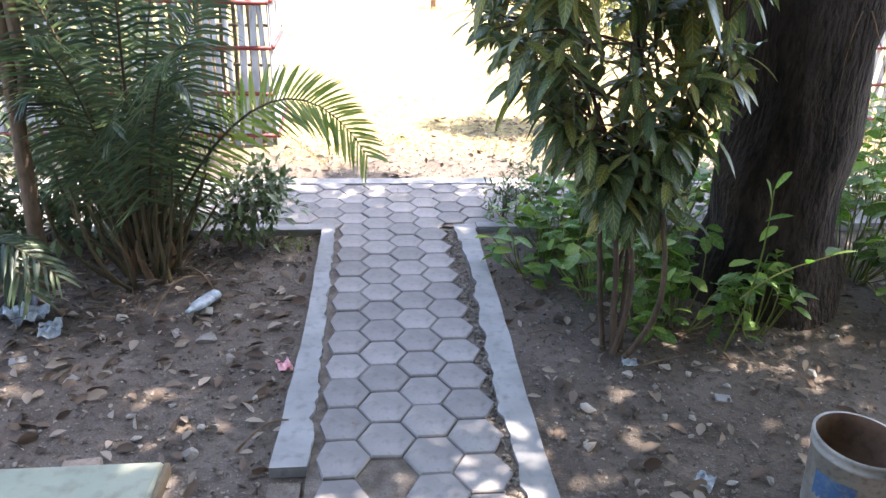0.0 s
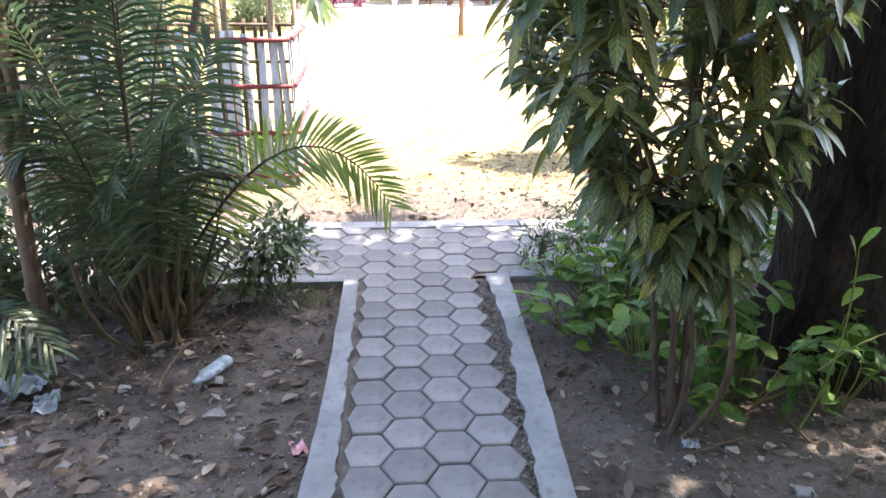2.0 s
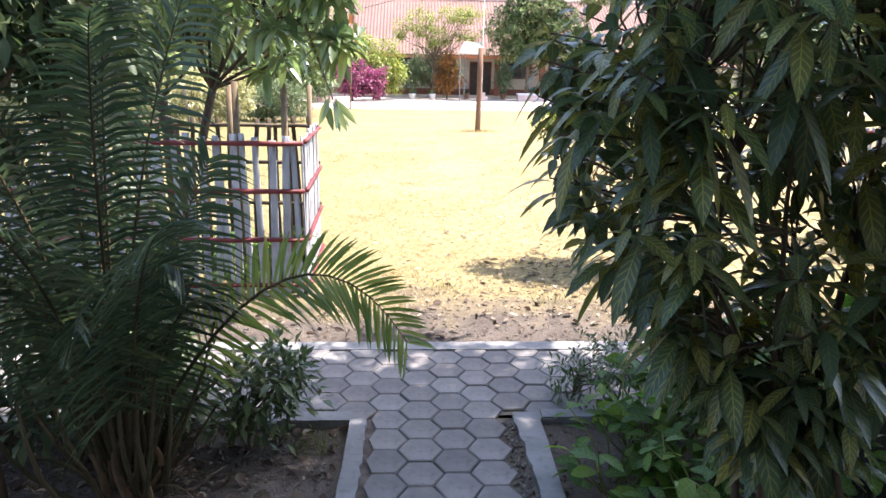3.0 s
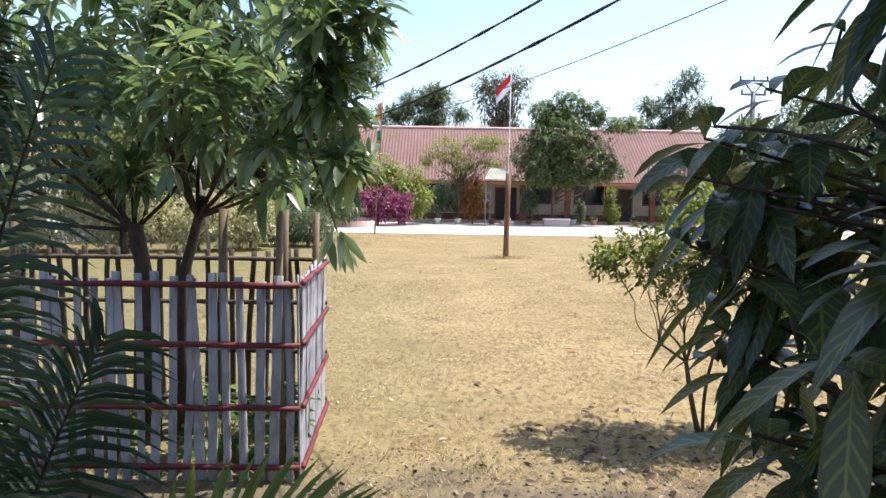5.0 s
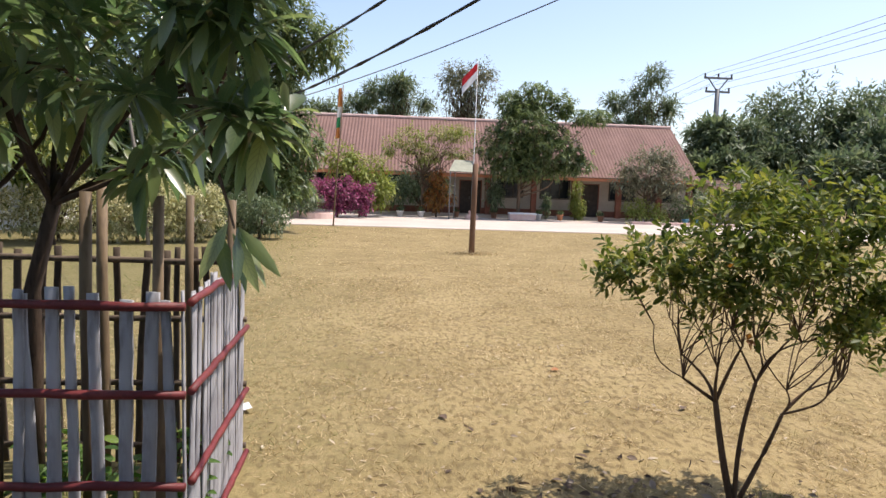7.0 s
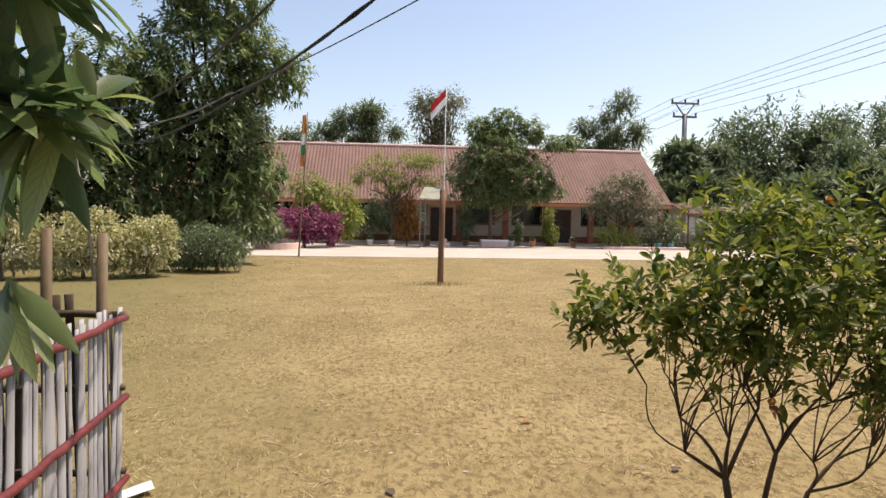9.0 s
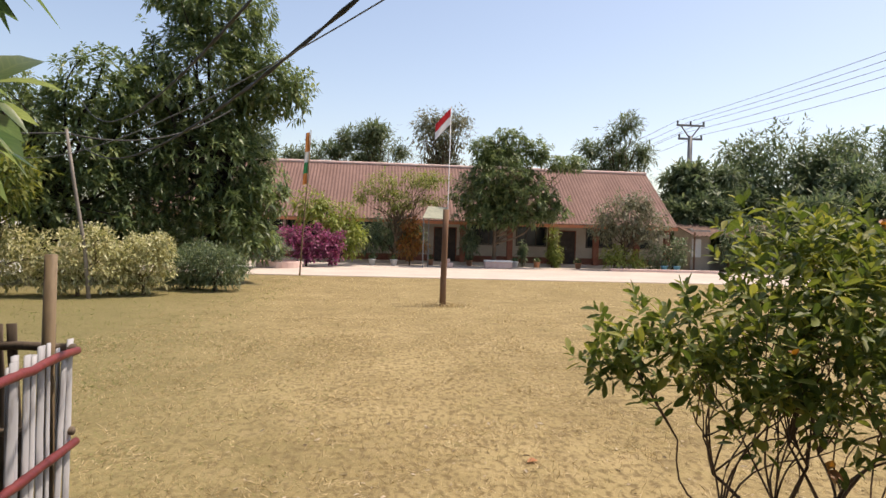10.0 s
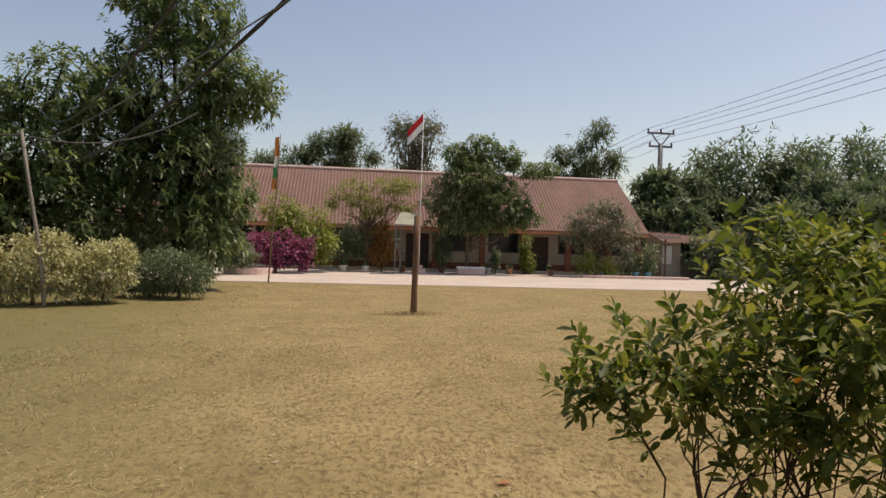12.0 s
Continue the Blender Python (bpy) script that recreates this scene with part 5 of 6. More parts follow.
# power pole and lines
pylon = thing("power_pole", (30.9, 70, 0), "grey concrete power pole with two steel crossarms", "utility pole")
part("pole", Shape().tube([(0, 0, 0), (0, 0, 7), (0, 0, 12.6)], [0.34, 0.28, 0.22], 12), METAL, pylon, smooth=True)
part("crossarm", Shape().box((-1.45, -0.08, 13.55), (1.45, 0.08, 13.75), 0.02), METAL, pylon)
part("crossarm", Shape().box((-1.25, -0.08, 12.2), (1.25, 0.08, 12.4), 0.02), METAL, pylon)
part("brace", Shape().tube([(0, 0, 12.3), (-1.0, 0, 13.6)], [0.07, 0.07], 6).tube([(0, 0, 12.3), (1.0, 0, 13.6)], [0.07, 0.07], 6), METAL, pylon)
for x, z in ((-1.35, 13.75), (0, 13.75), (1.35, 13.75), (-1.15, 12.4), (1.15, 12.4)):
    part("insulator", Shape().lathe([(0, 0), (0.1, 0.02), (0.06, 0.12), (0.12, 0.16), (0.06, 0.24), (0.11, 0.28), (0.0, 0.36)], 10, (x, 0, z)), DARKWOOD, pylon, smooth=True)
    wire("power_line", (30.9 + x, 70, z + 0.34), (30.4 + x, 4, z + 0.2), 0.7, 0.018, "thin high power line", METAL)
    wire("power_line", (30.9 + x, 70, z + 0.34), (31.4 + x, 130, z + 0.2), 0.7, 0.018, "thin high power line", METAL)

# ---- school building ----
X0, X1, EAVE_Y, WALL_Y, RIDGE_Y, BACK_Y = -15.0, 19.2, 46.5, 48.0, 52.1, 57.7
EAVE_Z, RIDGE_Z = 2.82, 6.72
school = thing("school_building", (0, 0, 0), "long single-storey school with a rusty red corrugated roof and veranda", "building")


def roof_sheet(x0, x1, ya, za, yb, zb, wave=0.22, amp=0.022):
    s, n, rows = Shape(), int((x1 - x0) / wave * 4), 9
    for i in range(n + 1):
        x = x0 + (x1 - x0) * i / n
        for j in range(rows + 1):
            t = j / rows
            lap = 0.02 * ((t * rows * 0.5) % 1)
            s.v.append((x, ya + (yb - ya) * t, za + (zb - za) * t + amp * math.cos(2 * math.pi * i / 4) - lap))
    m = rows + 1
    s.f = [(i * m + j, (i + 1) * m + j, (i + 1) * m + j + 1, i * m + j + 1) for i in range(n) for j in range(rows)]
    return s


rf = part("roof", roof_sheet(X0, X1, EAVE_Y, EAVE_Z, RIDGE_Y, RIDGE_Z), ROOF, school, "rusty red corrugated roofing")
part("roof", roof_sheet(X0, X1, BACK_Y, EAVE_Z, RIDGE_Y, RIDGE_Z), ROOF, school, "rusty red corrugated roofing")
s = Shape().tube([(X0 + 0.45 * i, RIDGE_Y, RIDGE_Z + 0.03) for i in range(int((X1 - X0) / 0.45) + 1)], [0.13 - 0.015 * (i % 2) for i in range(int((X1 - X0) / 0.45) + 1)], 8)
part("ridge_cap", s, PINK, rf, "pale pinkish ridge capping")
part("fascia", Shape().box((X0, EAVE_Y - 0.03, EAVE_Z - 0.24), (X1, EAVE_Y + 0.0, EAVE_Z - 0.05)), ORANGE, school, "orange painted fascia board")
part("ceiling", Shape().box((X0 + 0.2, EAVE_Y + 0.05, EAVE_Z - 0.14), (X1 - 0.3, WALL_Y, EAVE_Z - 0.10)), CREAM, school)
part("plinth", Shape().box((X0 + 0.3, 46.6, 0), (X1 - 0.3, WALL_Y + 0.1, 0.22), 0.02), CONCRETE, school, "raised veranda floor")
gab = Shape()
for x in (X0 + 0.5, X1 - 0.5):
    gab.add([(x, WALL_Y, 0), (x, BACK_Y - 0.9, 0), (x, BACK_Y - 0.9, EAVE_Z + 0.4), (x, RIDGE_Y, RIDGE_Z - 0.15), (x, WALL_Y, EAVE_Z + 0.85), (x + 0.15, WALL_Y, 0), (x + 0.15, BACK_Y - 0.9, 0), (x + 0.15, BACK_Y - 0.9, EAVE_Z + 0.4), (x + 0.15, RIDGE_Y, RIDGE_Z - 0.15), (x + 0.15, WALL_Y, EAVE_Z + 0.85)], [(0, 1, 2, 3, 4), (9, 8, 7, 6, 5), (0, 5, 6, 1), (1, 6, 7, 2), (2, 7, 8, 3), (3, 8, 9, 4), (4, 9, 5, 0)])
gab.box((X0 + 0.5, BACK_Y - 0.9, 0), (X1 - 0.35, BACK_Y - 0.75, EAVE_Z))
part("wall", gab, CREAM, school, "cream side and back walls")

doors = [(-9.5, -8.3), (-3.2, -2.0), (3.55, 5.05), (11.75, 12.95)]
wins = [(-13.8, -12.0), (-11.8, -10.0), (-7.9, -6.0), (-5.8, -3.9), (-1.6, 0.3), (0.6, 2.6), (5.86, 7.82), (8.93, 10.96), (13.6, 15.4), (16.0, 18.0)]
cuts = sorted([(a, b, "d") for a, b in doors] + [(a, b, "w") for a, b in wins])
x = X0 + 0.65
for a, b, kind in cuts:
    pieces = [((x, 0.2), (a, 3.6))] + ([((a, 0.2), (b, 1.32)), ((a, 2.72), (b, 3.6))] if kind == "w" else [((a, 2.42), (b, 3.6))])
    for (xa, za), (xb, zb) in pieces:
        part("wall", Shape().box((xa, WALL_Y, za), (xb, WALL_Y + 0.15, zb)), CREAM, school, "cream front wall under the veranda")
    x = b
part("wall", Shape().box((x, WALL_Y, 0.2), (X1 - 0.5, WALL_Y + 0.15, 3.6)), CREAM, school, "cream front wall under the veranda")
dado = Shape()
x = X0 + 0.65
for a, b in doors:
    dado.box((x, WALL_Y - 0.02, 0.22), (a, WALL_Y - 0.003, 0.62))
    x = b
dado.box((x, WALL_Y - 0.02, 0.22), (X1 - 0.5, WALL_Y - 0.003, 0.62))
part("dado", dado, REDBRICK, school, "dark red painted base band")
for a, b in wins:
    w = part("window", Shape().box((a, WALL_Y - 0.03, 1.32), (b, WALL_Y + 0.06, 1.38)).box((a, WALL_Y - 0.03, 2.66), (b, WALL_Y + 0.06, 2.72)).box((a, WALL_Y - 0.03, 1.38), (a + 0.07, WALL_Y + 0.06, 2.66)).box((b - 0.07, WALL_Y - 0.03, 1.38), (b, WALL_Y + 0.06, 2.66)), DARKWOOD, school, "dark wooden window frame")
    k = 3
    for i in range(k):
        xa, xb = a + 0.07 + (b - a - 0.14) * i / k, a + 0.07 + (b - a - 0.14) * (i + 1) / k
        part("pane", Shape().box((xa + 0.03, WALL_Y + 0.01, 1.40), (xb - 0.03, WALL_Y + 0.02, 2.64)), GLASS, w)
        if i:
            part("mullion", Shape().box((xa - 0.03, WALL_Y - 0.02, 1.38), (xa + 0.03, WALL_Y + 0.05, 2.66)), DARKWOOD, w)
for i, (a, b) in enumerate(doors):
    leaf = part("door", Shape().box((a + 0.06, WALL_Y + 0.05, 0.22), (b - 0.06, WALL_Y + 0.09, 2.36), 0.01), DARKWOOD, school, "dark wooden double door")
    part("door_frame", Shape().box((a, WALL_Y - 0.02, 0.22), (a + 0.06, WALL_Y + 0.1, 2.42)).box((b - 0.06, WALL_Y - 0.02, 0.22), (b, WALL_Y + 0.1, 2.42)).box((a + 0.06, WALL_Y - 0.02, 2.36), (b - 0.06, WALL_Y + 0.1, 2.42)), REDBRICK, school)
    part("handle", Shape().tube([((a + b) / 2 - 0.06, WALL_Y + 0.02, 1.15), ((a + b) / 2 - 0.06, WALL_Y + 0.02, 1.35)], [0.015, 0.015], 6), METAL, leaf)
for x in (-13.9, -10.9, -7.9, -4.9, -1.9, 1.9, 5.3, 8.3, 10.95, 13.9, 16.6, 18.6):
    part("column", Shape().box((x - 0.17, 46.68, 0.2), (x + 0.17, 47.0, EAVE_Z - 0.14), 0.015), REDBRICK, school, "red-brown painted veranda column")

awning = thing("entrance_canopy", (2.95, 42.4, 0.035), "small tilted pale canopy on two thin posts", "canopy")
part("sheet", Shape().add([(-0.5, -0.1, 2.75), (0.95, -0.1, 2.72), (1.05, 1.2, 3.42), (-0.1, 1.2, 3.45), (-0.5, -0.1, 2.79), (0.95, -0.1, 2.76), (1.05, 1.2, 3.46), (-0.1, 1.2, 3.49)], [(3, 2, 1, 0), (4, 5, 6, 7), (0, 1, 5, 4), (1, 2, 6, 5), (2, 3, 7, 6), (3, 0, 4, 7)]), SLAB, awning, "pale weathered sheet")
for x, y, z in ((-0.42, -0.05, 2.76), (0.88, -0.05, 2.74), (-0.05, 1.1, 3.4), (0.98, 1.1, 3.38)):
    part("post", Shape().tube([(x, y, -0.02), (x, y, z)], [0.03, 0.03], 8), METAL, awning)

shed = thing("low_shed", (0, 0, 0), "low shed with a clay tile roof and dark open front", "shed")
part("roof", roof_sheet(19.9, 29.0, 45.8, 2.3, 49.5, 3.2, 0.3, 0.05), TILE, shed, "weathered clay tile roof")
part("wall", Shape().box((20.3, 46.9, 0), (21.6, 47.05, 2.7)).box((24.6, 46.9, 0), (28.8, 47.05, 2.7)).box((20.3, 49.3, 0), (28.8, 49.45, 3.0)).box((20.3, 47.05, 0), (20.45, 49.3, 2.8)).box((28.65, 47.05, 0), (28.8, 49.3, 2.8)), CREAM, shed)
for x in (20.1, 22.4, 24.6, 26.8):
    part("post", Shape().tube([(x, 46.0, 0), (x, 46.0, 2.5)], [0.06, 0.06], 8), POLEWOOD, shed)
part("notice_board", Shape().box((20.35, 46.80, 0.9), (20.95, 46.87, 2.1), 0.01), WHITEPLASTIC, shed, "pale notice panel")

house = thing("white_house", (0, 0, 0), "white-walled house with a red clay tile roof behind trees", "house")
part("wall", Shape().box((-24, 24.0, 0), (-13.0, 31, 2.9)), WHITEWALL, house)
part("roof", roof_sheet(-24.6, -12.4, 23.2, 2.75, 27.5, 5.0, 0.3, 0.05), TILE, house, "red clay tile roof")
part("roof", roof_sheet(-24.6, -12.4, 31.8, 2.75, 27.5, 5.0, 0.3, 0.05), TILE, house, "red clay tile roof")
part("window", Shape().box((-15.6, 23.95, 1.0), (-14.2, 24.02, 2.2), 0.01), GLASS, house)

# ---- planters and pots on the yard ----
pl = thing("planter", (7.05, 43.8, 0.035), "low pink and white concrete planter on the yard", "planter")
part("body", Shape().box((-0.8, -0.28, 0), (0.8, 0.28, 0.36), 0.03), PINK, pl)
part("rim", Shape().box((-0.83, -0.31, 0.36), (0.83, 0.31, 0.46), 0.02), WHITEWALL, pl)
pl = thing("planter", (-4.9, 39.2, 0.035), "round pale concrete planter before the magenta bush", "planter")
part("body", Shape().lathe([(1.15, 0), (1.15, 0.3), (1.0, 0.32), (0.98, 0.2), (0, 0.2)], 24), PINK, pl)
pl = thing("planter", (-7.4, 38.6, 0.035), "round pale concrete planter holding small pots", "planter")
part("body", Shape().lathe([(1.0, 0), (1.0, 0.3), (0.9, 0.32), (0.88, 0.2), (0, 0.2)], 24), WHITEWALL, pl)
solid("low_wall", Shape().box((13.6, 43.1, 0.0), (20.3, 43.35, 0.2), 0.03), PINK, "low pale pink kerb wall edging the plant bed", "wall")
pot_sets = [(-0.3, 43.9, WHITEPLASTIC, "white"), (0.95, 43.9, WHITEPLASTIC, "white"), (8.4, 45.4, WHITEPLASTIC, "white"), (3.2, 45.6, TERRACOTTA, "terracotta"), (5.6, 45.7, TERRACOTTA, "terracotta"), (9.8, 45.6, TERRACOTTA, "terracotta"), (12.3, 45.2, TERRACOTTA, "terracotta"), (17.4, 44.3, BLUEPLASTIC, "blue"), (18.2, 44.3, BLUEPLASTIC, "blue"), (15.4, 44.5, WHITEPLASTIC, "white"), (-7.9, 38.6, TERRACOTTA, "dark"), (-7.3, 38.6, TERRACOTTA, "dark"), (-6.8, 38.7, TERRACOTTA, "dark")]
for x, y, m, word in pot_sets:
    z = 0.235 if y < 39 else 0.035
    t = thing("flower_pot", (x, y, z), word + " flower pot with a small green plant", "flower pot", "pots by the veranda")
    part("pot", Shape().lathe([(0, 0), (0.14, 0), (0.2, 0.3), (0.225, 0.3), (0.225, 0.36), (0.195, 0.36), (0.18, 0.28), (0, 0.28)], 16), m, t, smooth=True)
    q = RNG.normal(0, 0.08, (40, 3)) + np.array((0, 0, 0.32))
    part("plant", leaf_mesh("plant", q, np.c_[RNG.normal(0, 0.6, (40, 2)), np.ones(40)], 0.35, 0.08, SIMPLE), SMALLLEAF, t)

# ---- shrubs before the school ----
tree("bougainvillea", (-3.7, 40.6, 0.035), "magenta flowering bougainvillea bush beside the yard", "bush", [(-0.7, 0, 1.5, 0.9, 0.8, 0.7), (0.6, 0, 1.3, 1.2, 0.9, 0.9), (1.2, 0.1, 1.0, 0.8, 0.7, 0.8), (0.1, -0.2, 0.7, 0.9, 0.7, 0.5), (1.7, 0, 1.7, 0.35, 0.3, 0.25), (-1.3, 0, 1.9, 0.3, 0.3, 0.25), (0.4, 0, 2.15, 0.4, 0.3, 0.25)], 0.8, 0.06, 470, 9, 0.15, 0.10, MAGENTA, TWIG, 0.2, 26, 0.1, shell=0.3)
tree("lime_shrub", (-2.3, 42.6, 0.035), "tall yellow-green shrub behind the magenta bush", "shrub", [(0, 0, 2.6, 1.6, 1.2, 1.2), (-1.4, 0.2, 3.2, 1.4, 1.1, 1.0), (0.8, 0, 1.6, 1.0, 1.0, 1.2)], 1.2, 0.08, 420, 9, 0.24, 0.09, LIME, TWIG, 0.3, 16, 0.2, shell=0.3)
tree("feathery_tree", (1.0, 44.6, 0.035), "thin young tree with sparse feathery light leaves", "tree", [(-0.9, 0, 4.6, 1.0, 0.7, 0.9), (1.2, 0, 5.0, 1.6, 0.7, 0.5), (2.2, 0.2, 5.3, 1.2, 0.6, 0.3), (0.2, 0, 3.8, 1.2, 0.8, 0.7), (2.0, 0, 3.9, 1.0, 0.6, 0.3), (-2.0, 0, 4.2, 0.6, 0.5, 0.6)], 2.6, 0.07, 360, 12, 0.19, 0.055, LIME, TWIG, 0.26, 40, 0.2)
tree("dark_shrub", (0.9, 45.2, 0.035), "dense dark green shrub before the veranda", "shrub", [(0, 0, 2.2, 1.7, 0.9, 1.1), (-1.2, 0.2, 1.6, 1.0, 0.8, 1.0), (1.2, 0, 1.6, 0.9, 0.8, 0.9)], 1.0, 0.06, 330, 9, 0.24, 0.08, FARGREEN, TWIG, 0.3, 12)
tree("orange_shrub", (1.9, 44.6, 0.035), "orange and red leaved croton by the veranda", "shrub", [(0, 0, 2.4, 0.55, 0.5, 0.6), (0.3, 0, 1.4, 0.8, 0.6, 0.8), (-0.2, 0, 1.0, 0.7, 0.5, 0.6)], 0.9, 0.04, 210, 8, 0.24, 0.08, FLAMELEAF, TWIG, 0.2, 10, shell=0.3)
tree("dark_shrub", (5.6, 45.6, 0.235), "potted dark green shrub beside the veranda door", "shrub", [(0, 0, 1.3, 0.6, 0.5, 0.9)], 0.6, 0.04, 120, 8, 0.22, 0.08, FARGREEN, TWIG, 0.2, 8)
tree("climbing_plant", (10.9, 46.2, 0.035), "climbing plant with reddish leaves on a veranda column", "plant", [(0, 0, 1.3, 0.45, 0.35, 1.2), (0.3, 0, 0.7, 0.5, 0.4, 0.6)], 0.9, 0.04, 180, 8, 0.2, 0.07, LIME, TWIG, 0.15, 8, shell=0.2)
tree("climbing_plant", (9.0, 46.0, 0.035), "thin climbing plant beside a veranda column", "plant", [(0, 0, 1.0, 0.3, 0.3, 0.9)], 0.7, 0.03, 70, 8, 0.18, 0.06, FARGREEN, TWIG, 0.15, 8, shell=0.2)
tree("yard_tree", (15.0, 44.6, 0.035), "small round-leaved tree before the veranda", "tree", [(0, 0, 3.4, 1.9, 1.4, 1.3), (1.6, 0.2, 2.7, 1.4, 1.1, 1.2), (-1.4, 0, 2.6, 1.0, 0.9, 1.0), (0.6, 0, 4.2, 1.0, 0.9, 0.6)], 1.6, 0.08, 520, 9, 0.22, 0.09, FARGREY, TWIG, 0.3, 18, 0.1)
tree("dark_shrub", (14.2, 44.2, 0.035), "yellow-green shrub in the plant bed", "shrub", [(0, 0, 0.9, 0.9, 0.6, 0.7), (1.4, 0, 0.7, 0.8, 0.5, 0.6)], 0.4, 0.03, 170, 8, 0.2, 0.07, LIME, TWIG, 0.2, 8)
tree("dark_shrub", (18.4, 45.0, 0.035), "dark shrub in the plant bed", "shrub", [(0, 0, 1.2, 1.0, 0.7, 1.1), (-1.2, 0, 0.9, 0.9, 0.6, 0.8)], 0.5, 0.04, 200, 8, 0.2, 0.08, FARGREEN, TWIG, 0.25, 8)
tree("dark_shrub", (22.6, 45.2, 0), "dark green shrub before the low shed", "shrub", [(0, 0, 1.8, 1.5, 0.8, 1.4), (1.6, 0, 2.2, 1.4, 0.8, 1.3)], 0.8, 0.06, 330, 9, 0.24, 0.09, FARGREEN, TWIG, 0.3, 10)
tree("yard_tree", (6.95, 44.6, 0.035), "dense green tree with a pale trunk before the school", "tree", [(0.0, 0, 3.2, 2.3, 1.5, 0.9), (0.4, 0, 5.6, 2.3, 1.8, 1.6), (-0.8, 0, 4.4, 2.1, 1.6, 1.3), (1.8, 0, 4.2, 2.2, 1.6, 1.5), (0.9, 0.2, 7.5, 1.2, 1.1, 1.0), (-0.8, 0, 7.1, 1.0, 1.0, 0.9), (3.2, 0, 3.5, 1.3, 1.0, 0.8), (4.2, 0.1, 6.4, 1.3, 0.9, 0.6), (2.5, 0, 7.0, 0.9, 0.9, 0.8)], 3.0, 0.13, 1700, 11, 0.3, 0.11, MANGOFAR, TWIG, 0.3, 26, 0.0, star=True)

# ---- hedge side ----
for x, y, sx, h in ((-7.6, 22.9, 1.3, 1.9), (-6.2, 23.6, 0.8, 1.7), (-9.6, 22.6, 1.4, 1.9), (-11.6, 22.0, 1.3, 1.8)):
    tree("hedge_bush", (x, y, 0), "variegated cream and green hedge bush", "bush", [(0, 0, h * 0.52, sx, 0.9, h * 0.46), (0.4, -0.2, h * 0.75, sx * 0.6, 0.6, h * 0.25), (-0.5, -0.3, h * 0.35, sx * 0.6, 0.6, h * 0.33)], 0.5, 0.05, 520, 9, 0.11, 0.05, HEDGELEAF, TWIG, 0.14, 10, 0.0, group="hedge", shell=0.5)
for x, y, h in ((-4.7, 25.2, 1.5), (-5.6, 25.6, 1.4)):
    tree("hedge_bush", (x, y, 0), "dark green round bush at the lawn edge", "bush", [(0, 0, h * 0.5, 0.95, 0.8, h * 0.5)], 0.4, 0.05, 330, 9, 0.11, 0.045, FARGREEN, TWIG, 0.14, 8, 0.0, group="hedge", shell=0.5)
tree("mango_tree", (-5.8, 29.5, 0), "tall dense mango tree with clusters of long leaves", "tree", [(-0.2, 0, 4.0, 2.6, 2.4, 2.2), (-0.6, 0, 7.0, 2.7, 2.3, 2.2), (1.7, 0, 7.0, 1.8, 1.6, 1.4), (0.2, 0, 9.6, 1.9, 1.8, 1.8), (-1.4, 0.2, 10.6, 1.5, 1.4, 1.5), (-2.4, 0, 5.0, 2.0, 1.8, 2.0), (1.6, -0.3, 3.0, 1.2, 1.2, 1.3), (0.6, 0, 11.8, 1.0, 1.0, 0.9), (0.7, -1.0, 1.7, 1.7, 1.1, 1.4), (-2.2, -0.6, 2.2, 1.8, 1.3, 1.7)], 4.0, 0.22, 3300, 11, 0.30, 0.09, MANGOFAR, BARK, 0.25, 40, 0.0, star=True)
tree("mango_tree", (-10.6, 27.5, 0), "broad green tree behind the hedge", "tree", [(0, 0, 4.4, 2.8, 2.2, 1.8), (-2.0, 0, 5.6, 2.4, 2.0, 1.6), (1.6, 0, 6.2, 1.8, 1.6, 1.4), (0.5, 0, 3.0, 2.4, 1.8, 1.4), (2.0, 0.4, 2.2, 1.8, 1.3, 1.6), (-1.5, 0, 2.0, 2.2, 1.4, 1.4)], 2.6, 0.2, 1900, 10, 0.28, 0.10, MANGOFAR, BARK, 0.3, 30, 0.05, star=True)
tree("mango_tree", (-9.3, 21.6, 0), "bright green tree behind the leaning pole", "tree", [(0, 0, 2.9, 1.4, 1.3, 1.0), (-1.4, 0.3, 2.7, 1.5, 1.2, 1.2)], 1.8, 0.1, 420, 10, 0.2, 0.07, BUSHLEAF, BARK, 0.28, 16, 0.3)
tree("mango_tree", (-15.5, 20, 0), "broad green tree beside the white house", "tree", [(0, 0, 4.6, 3.0, 2.6, 2.0), (2.2, 0, 5.6, 2.2, 2.0, 1.5), (-2, 0, 5.4, 2.0, 2.0, 1.5)], 3.2, 0.2, 1000, 10, 0.25, 0.07, FARGREEN, BARK, 0.35, 26, 0.4)
for x, y in ((-5.6, 38.5), (-6.6, 37.0), (-8.8, 36.0)):
    tree("leafy_shrub", (x, y, 0), "dark green shrub by the round planters", "shrub", [(0, 0, 1.5, 1.0, 0.9, 1.0), (0.4, 0, 0.9, 0.8, 0.7, 0.7)], 0.8, 0.05, 200, 9, 0.2, 0.07, FARGREEN, TWIG, 0.25, 8)

# ---- trees behind ----


def crown_lobes(h, w, low, count=9):
    """An uneven crown: a body of ellipsoids with smaller ones breaking its outline."""
    out = [(0, 0, h * (0.5 + low / 2), w * 0.8, w * 0.7, h * (0.4 - low * 0.25))]
    for k in range(count):
        a = RNG.random() * 6.28
        e = RNG.uniform(-0.9, 1.2)
        rr = w * RNG.uniform(0.28, 0.55)
        out.append((w * 0.75 * math.cos(a) * math.cos(e * 0.6), w * 0.5 * math.sin(a), h * (0.55 + low / 3 + 0.26 * e), rr, rr * 0.9, rr * RNG.uniform(0.6, 0.95)))
    return out


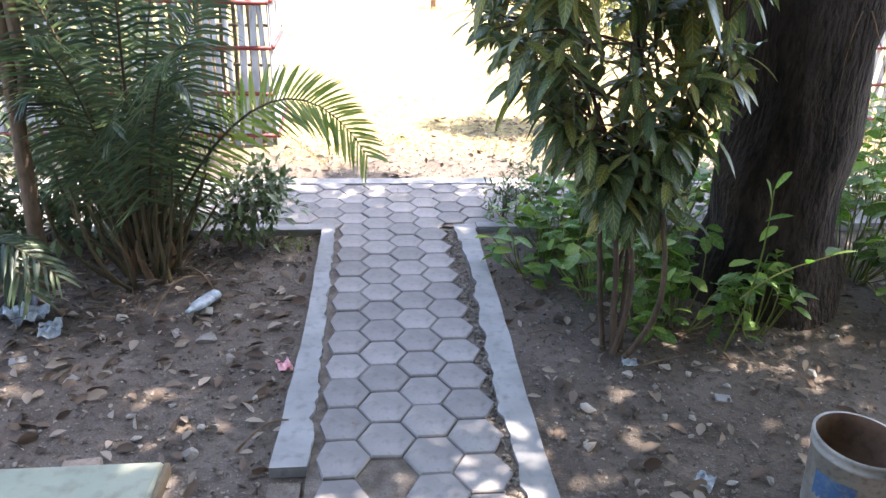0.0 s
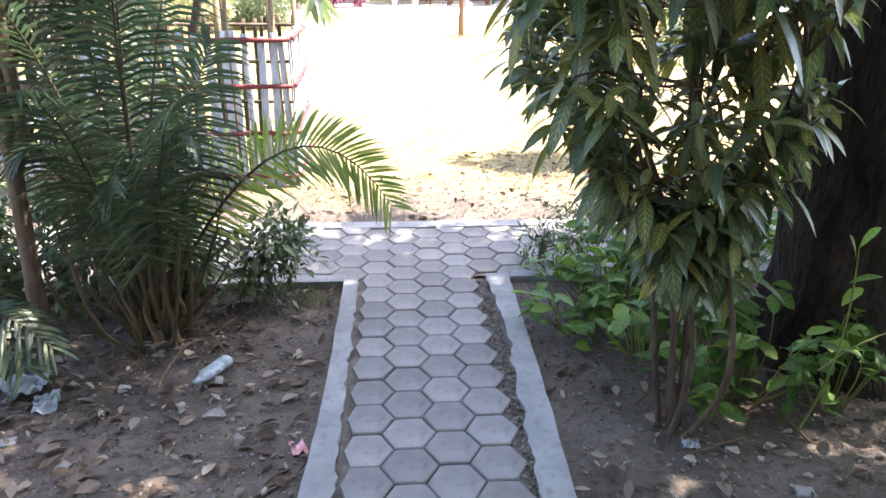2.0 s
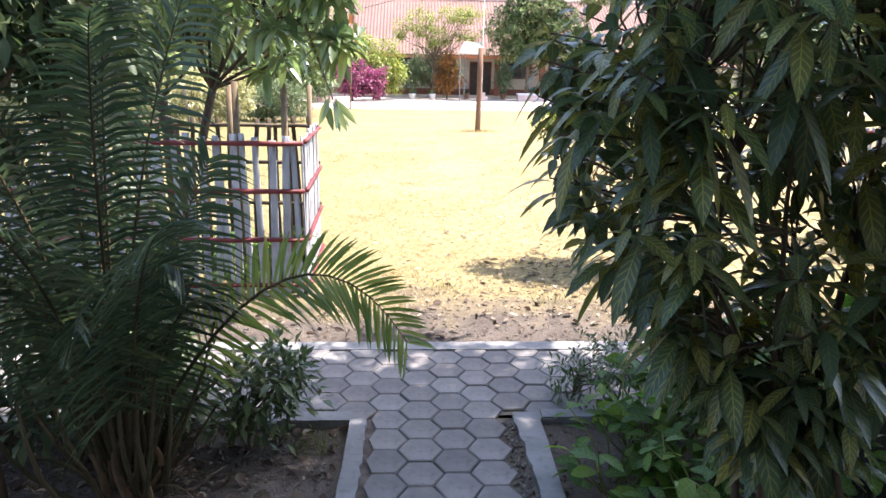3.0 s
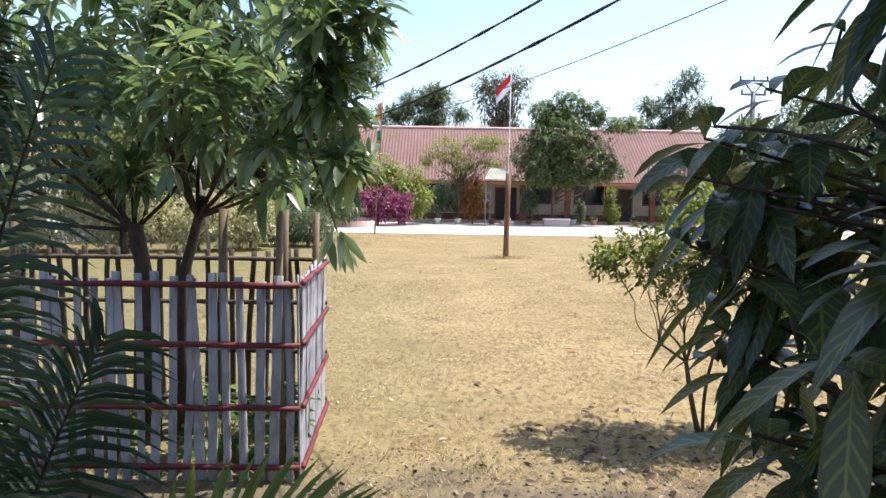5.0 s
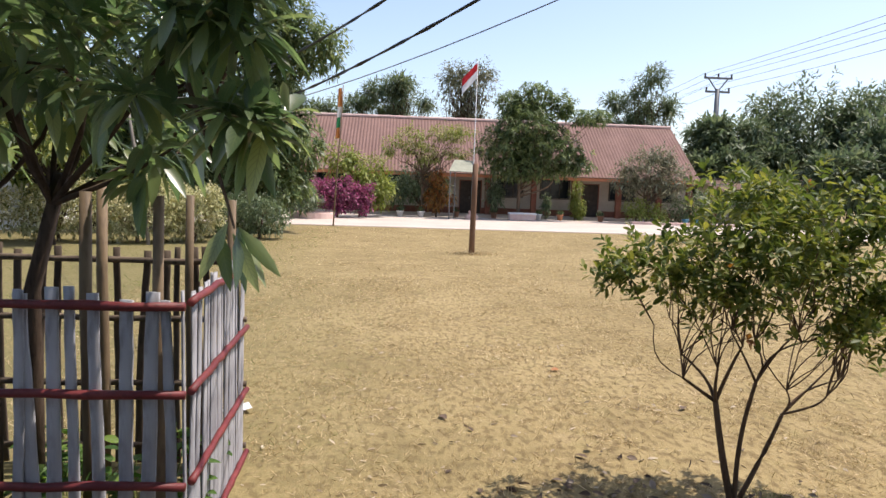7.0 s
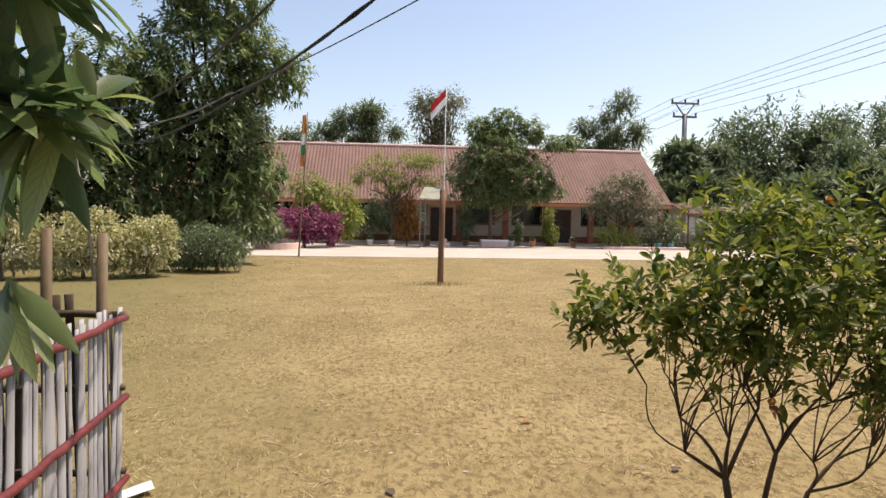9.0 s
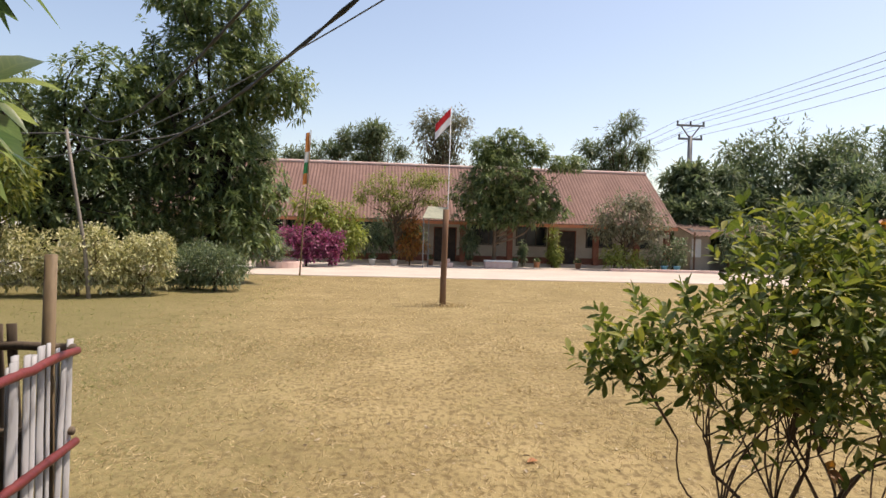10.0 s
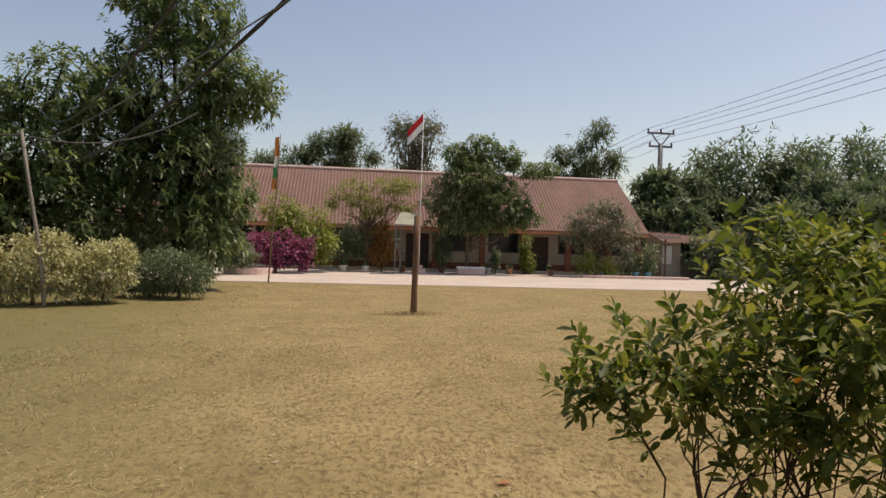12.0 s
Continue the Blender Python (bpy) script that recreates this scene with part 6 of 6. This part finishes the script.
for x, y, h, w, m in ((-1.0, 74, 13.6, 4.2, FARGREEN), (-7, 76, 12.0, 3.5, FARGREEN), (25.5, 76, 14.8, 4.2, FARGREEN), (-14, 72, 12, 4.2, FARGREEN), (11.5, 74, 11.0, 3.2, FARGREEN), (16, 78, 9, 3.2, FARGREEN), (20.5, 74, 9.5, 2.8, FARGREEN)):
    tree("far_tree", (x, y, 0), "tall green tree standing behind the school", "tree", crown_lobes(h, w, 0.35, 8), h * 0.5, 0.25, 1000, 10, 0.42, 0.16, m, TWIG, 0.5, 30, 0.0, outline=FAR, group="trees behind the school", shell=0.15)
tree("far_tree", (6.4, 76, 0), "sparse grey-green tree with bare branches behind the school", "tree", [(0, 0, 12.5, 3.2, 2.4, 2.6), (-1.5, 0, 14.0, 1.8, 1.4, 1.6), (1.6, 0, 14.2, 1.8, 1.4, 1.5), (0, 0, 9.5, 2.6, 2, 1.8)], 7.5, 0.22, 620, 8, 0.36, 0.14, FARGREY, TWIG, 0.6, 60, group="trees behind the school", shell=0.3, fork=0.5)
for x, y, h, w in ((24.6, 53, 8.2, 3.0), (30.5, 55, 12.6, 4.6), (38.5, 54, 11.8, 4.8), (46, 52, 11.2, 4.8), (33.5, 47, 7.2, 3.2), (40, 44, 7.4, 3.6), (28.4, 45.0, 5.8, 2.4), (32.5, 43.5, 5.6, 2.6), (22.8, 50.5, 6.4, 2.6), (52, 46, 10.5, 4.5)):
    tree("far_tree", (x, y, 0), "broad dark mango tree at the edge of the grounds", "tree", crown_lobes(h, w * 1.15, 0.05, 14), h * 0.35, 0.2, 1700, 10, 0.4, 0.2, FARGREEN, TWIG, 0.4, 16, 0.0, outline=FAR, group="trees at the grounds' edge", shell=0.3)
for x, y, h, w in ((-30, 60, 10, 6), (-24, 44, 9, 5), (62, 60, 10, 7), (-22, 12, 7, 4), (-40, 30, 9, 6), (60, 30, 9, 6)):
    tree("far_tree", (x, y, 0), "broad green tree closing the grounds", "tree", [(0, 0, h * 0.6, w, w * 0.8, h * 0.35), (w * 0.5, 0, h * 0.75, w * 0.6, w * 0.5, h * 0.22), (-w * 0.5, 0, h * 0.35, w, w * 0.7, h * 0.3)], h * 0.35, 0.3, 420, 9, 0.6, 0.22, FARGREEN, BARK, 0.7, 16, 0.4, outline=FAR, group="trees at the grounds' edge", shell=0.45)

# ---- pavers, one by one ----
for j in range(-2, 2):
    for k in range(-7, 13):
        y = 2.0 + P * (k + (0.5 if j % 2 == 0 else 0.0))
        if y < 4.43:
            lay(CUT if j == -2 else WHOLE, j * COL, y)
for j in range(-16, 22):
    for k in range(11, 17):
        y = 2.0 + P * (k + (0.5 if j % 2 == 0 else 0.0))
        if 4.43 <= y < 5.31:
            lay(WHOLE, j * COL, y)
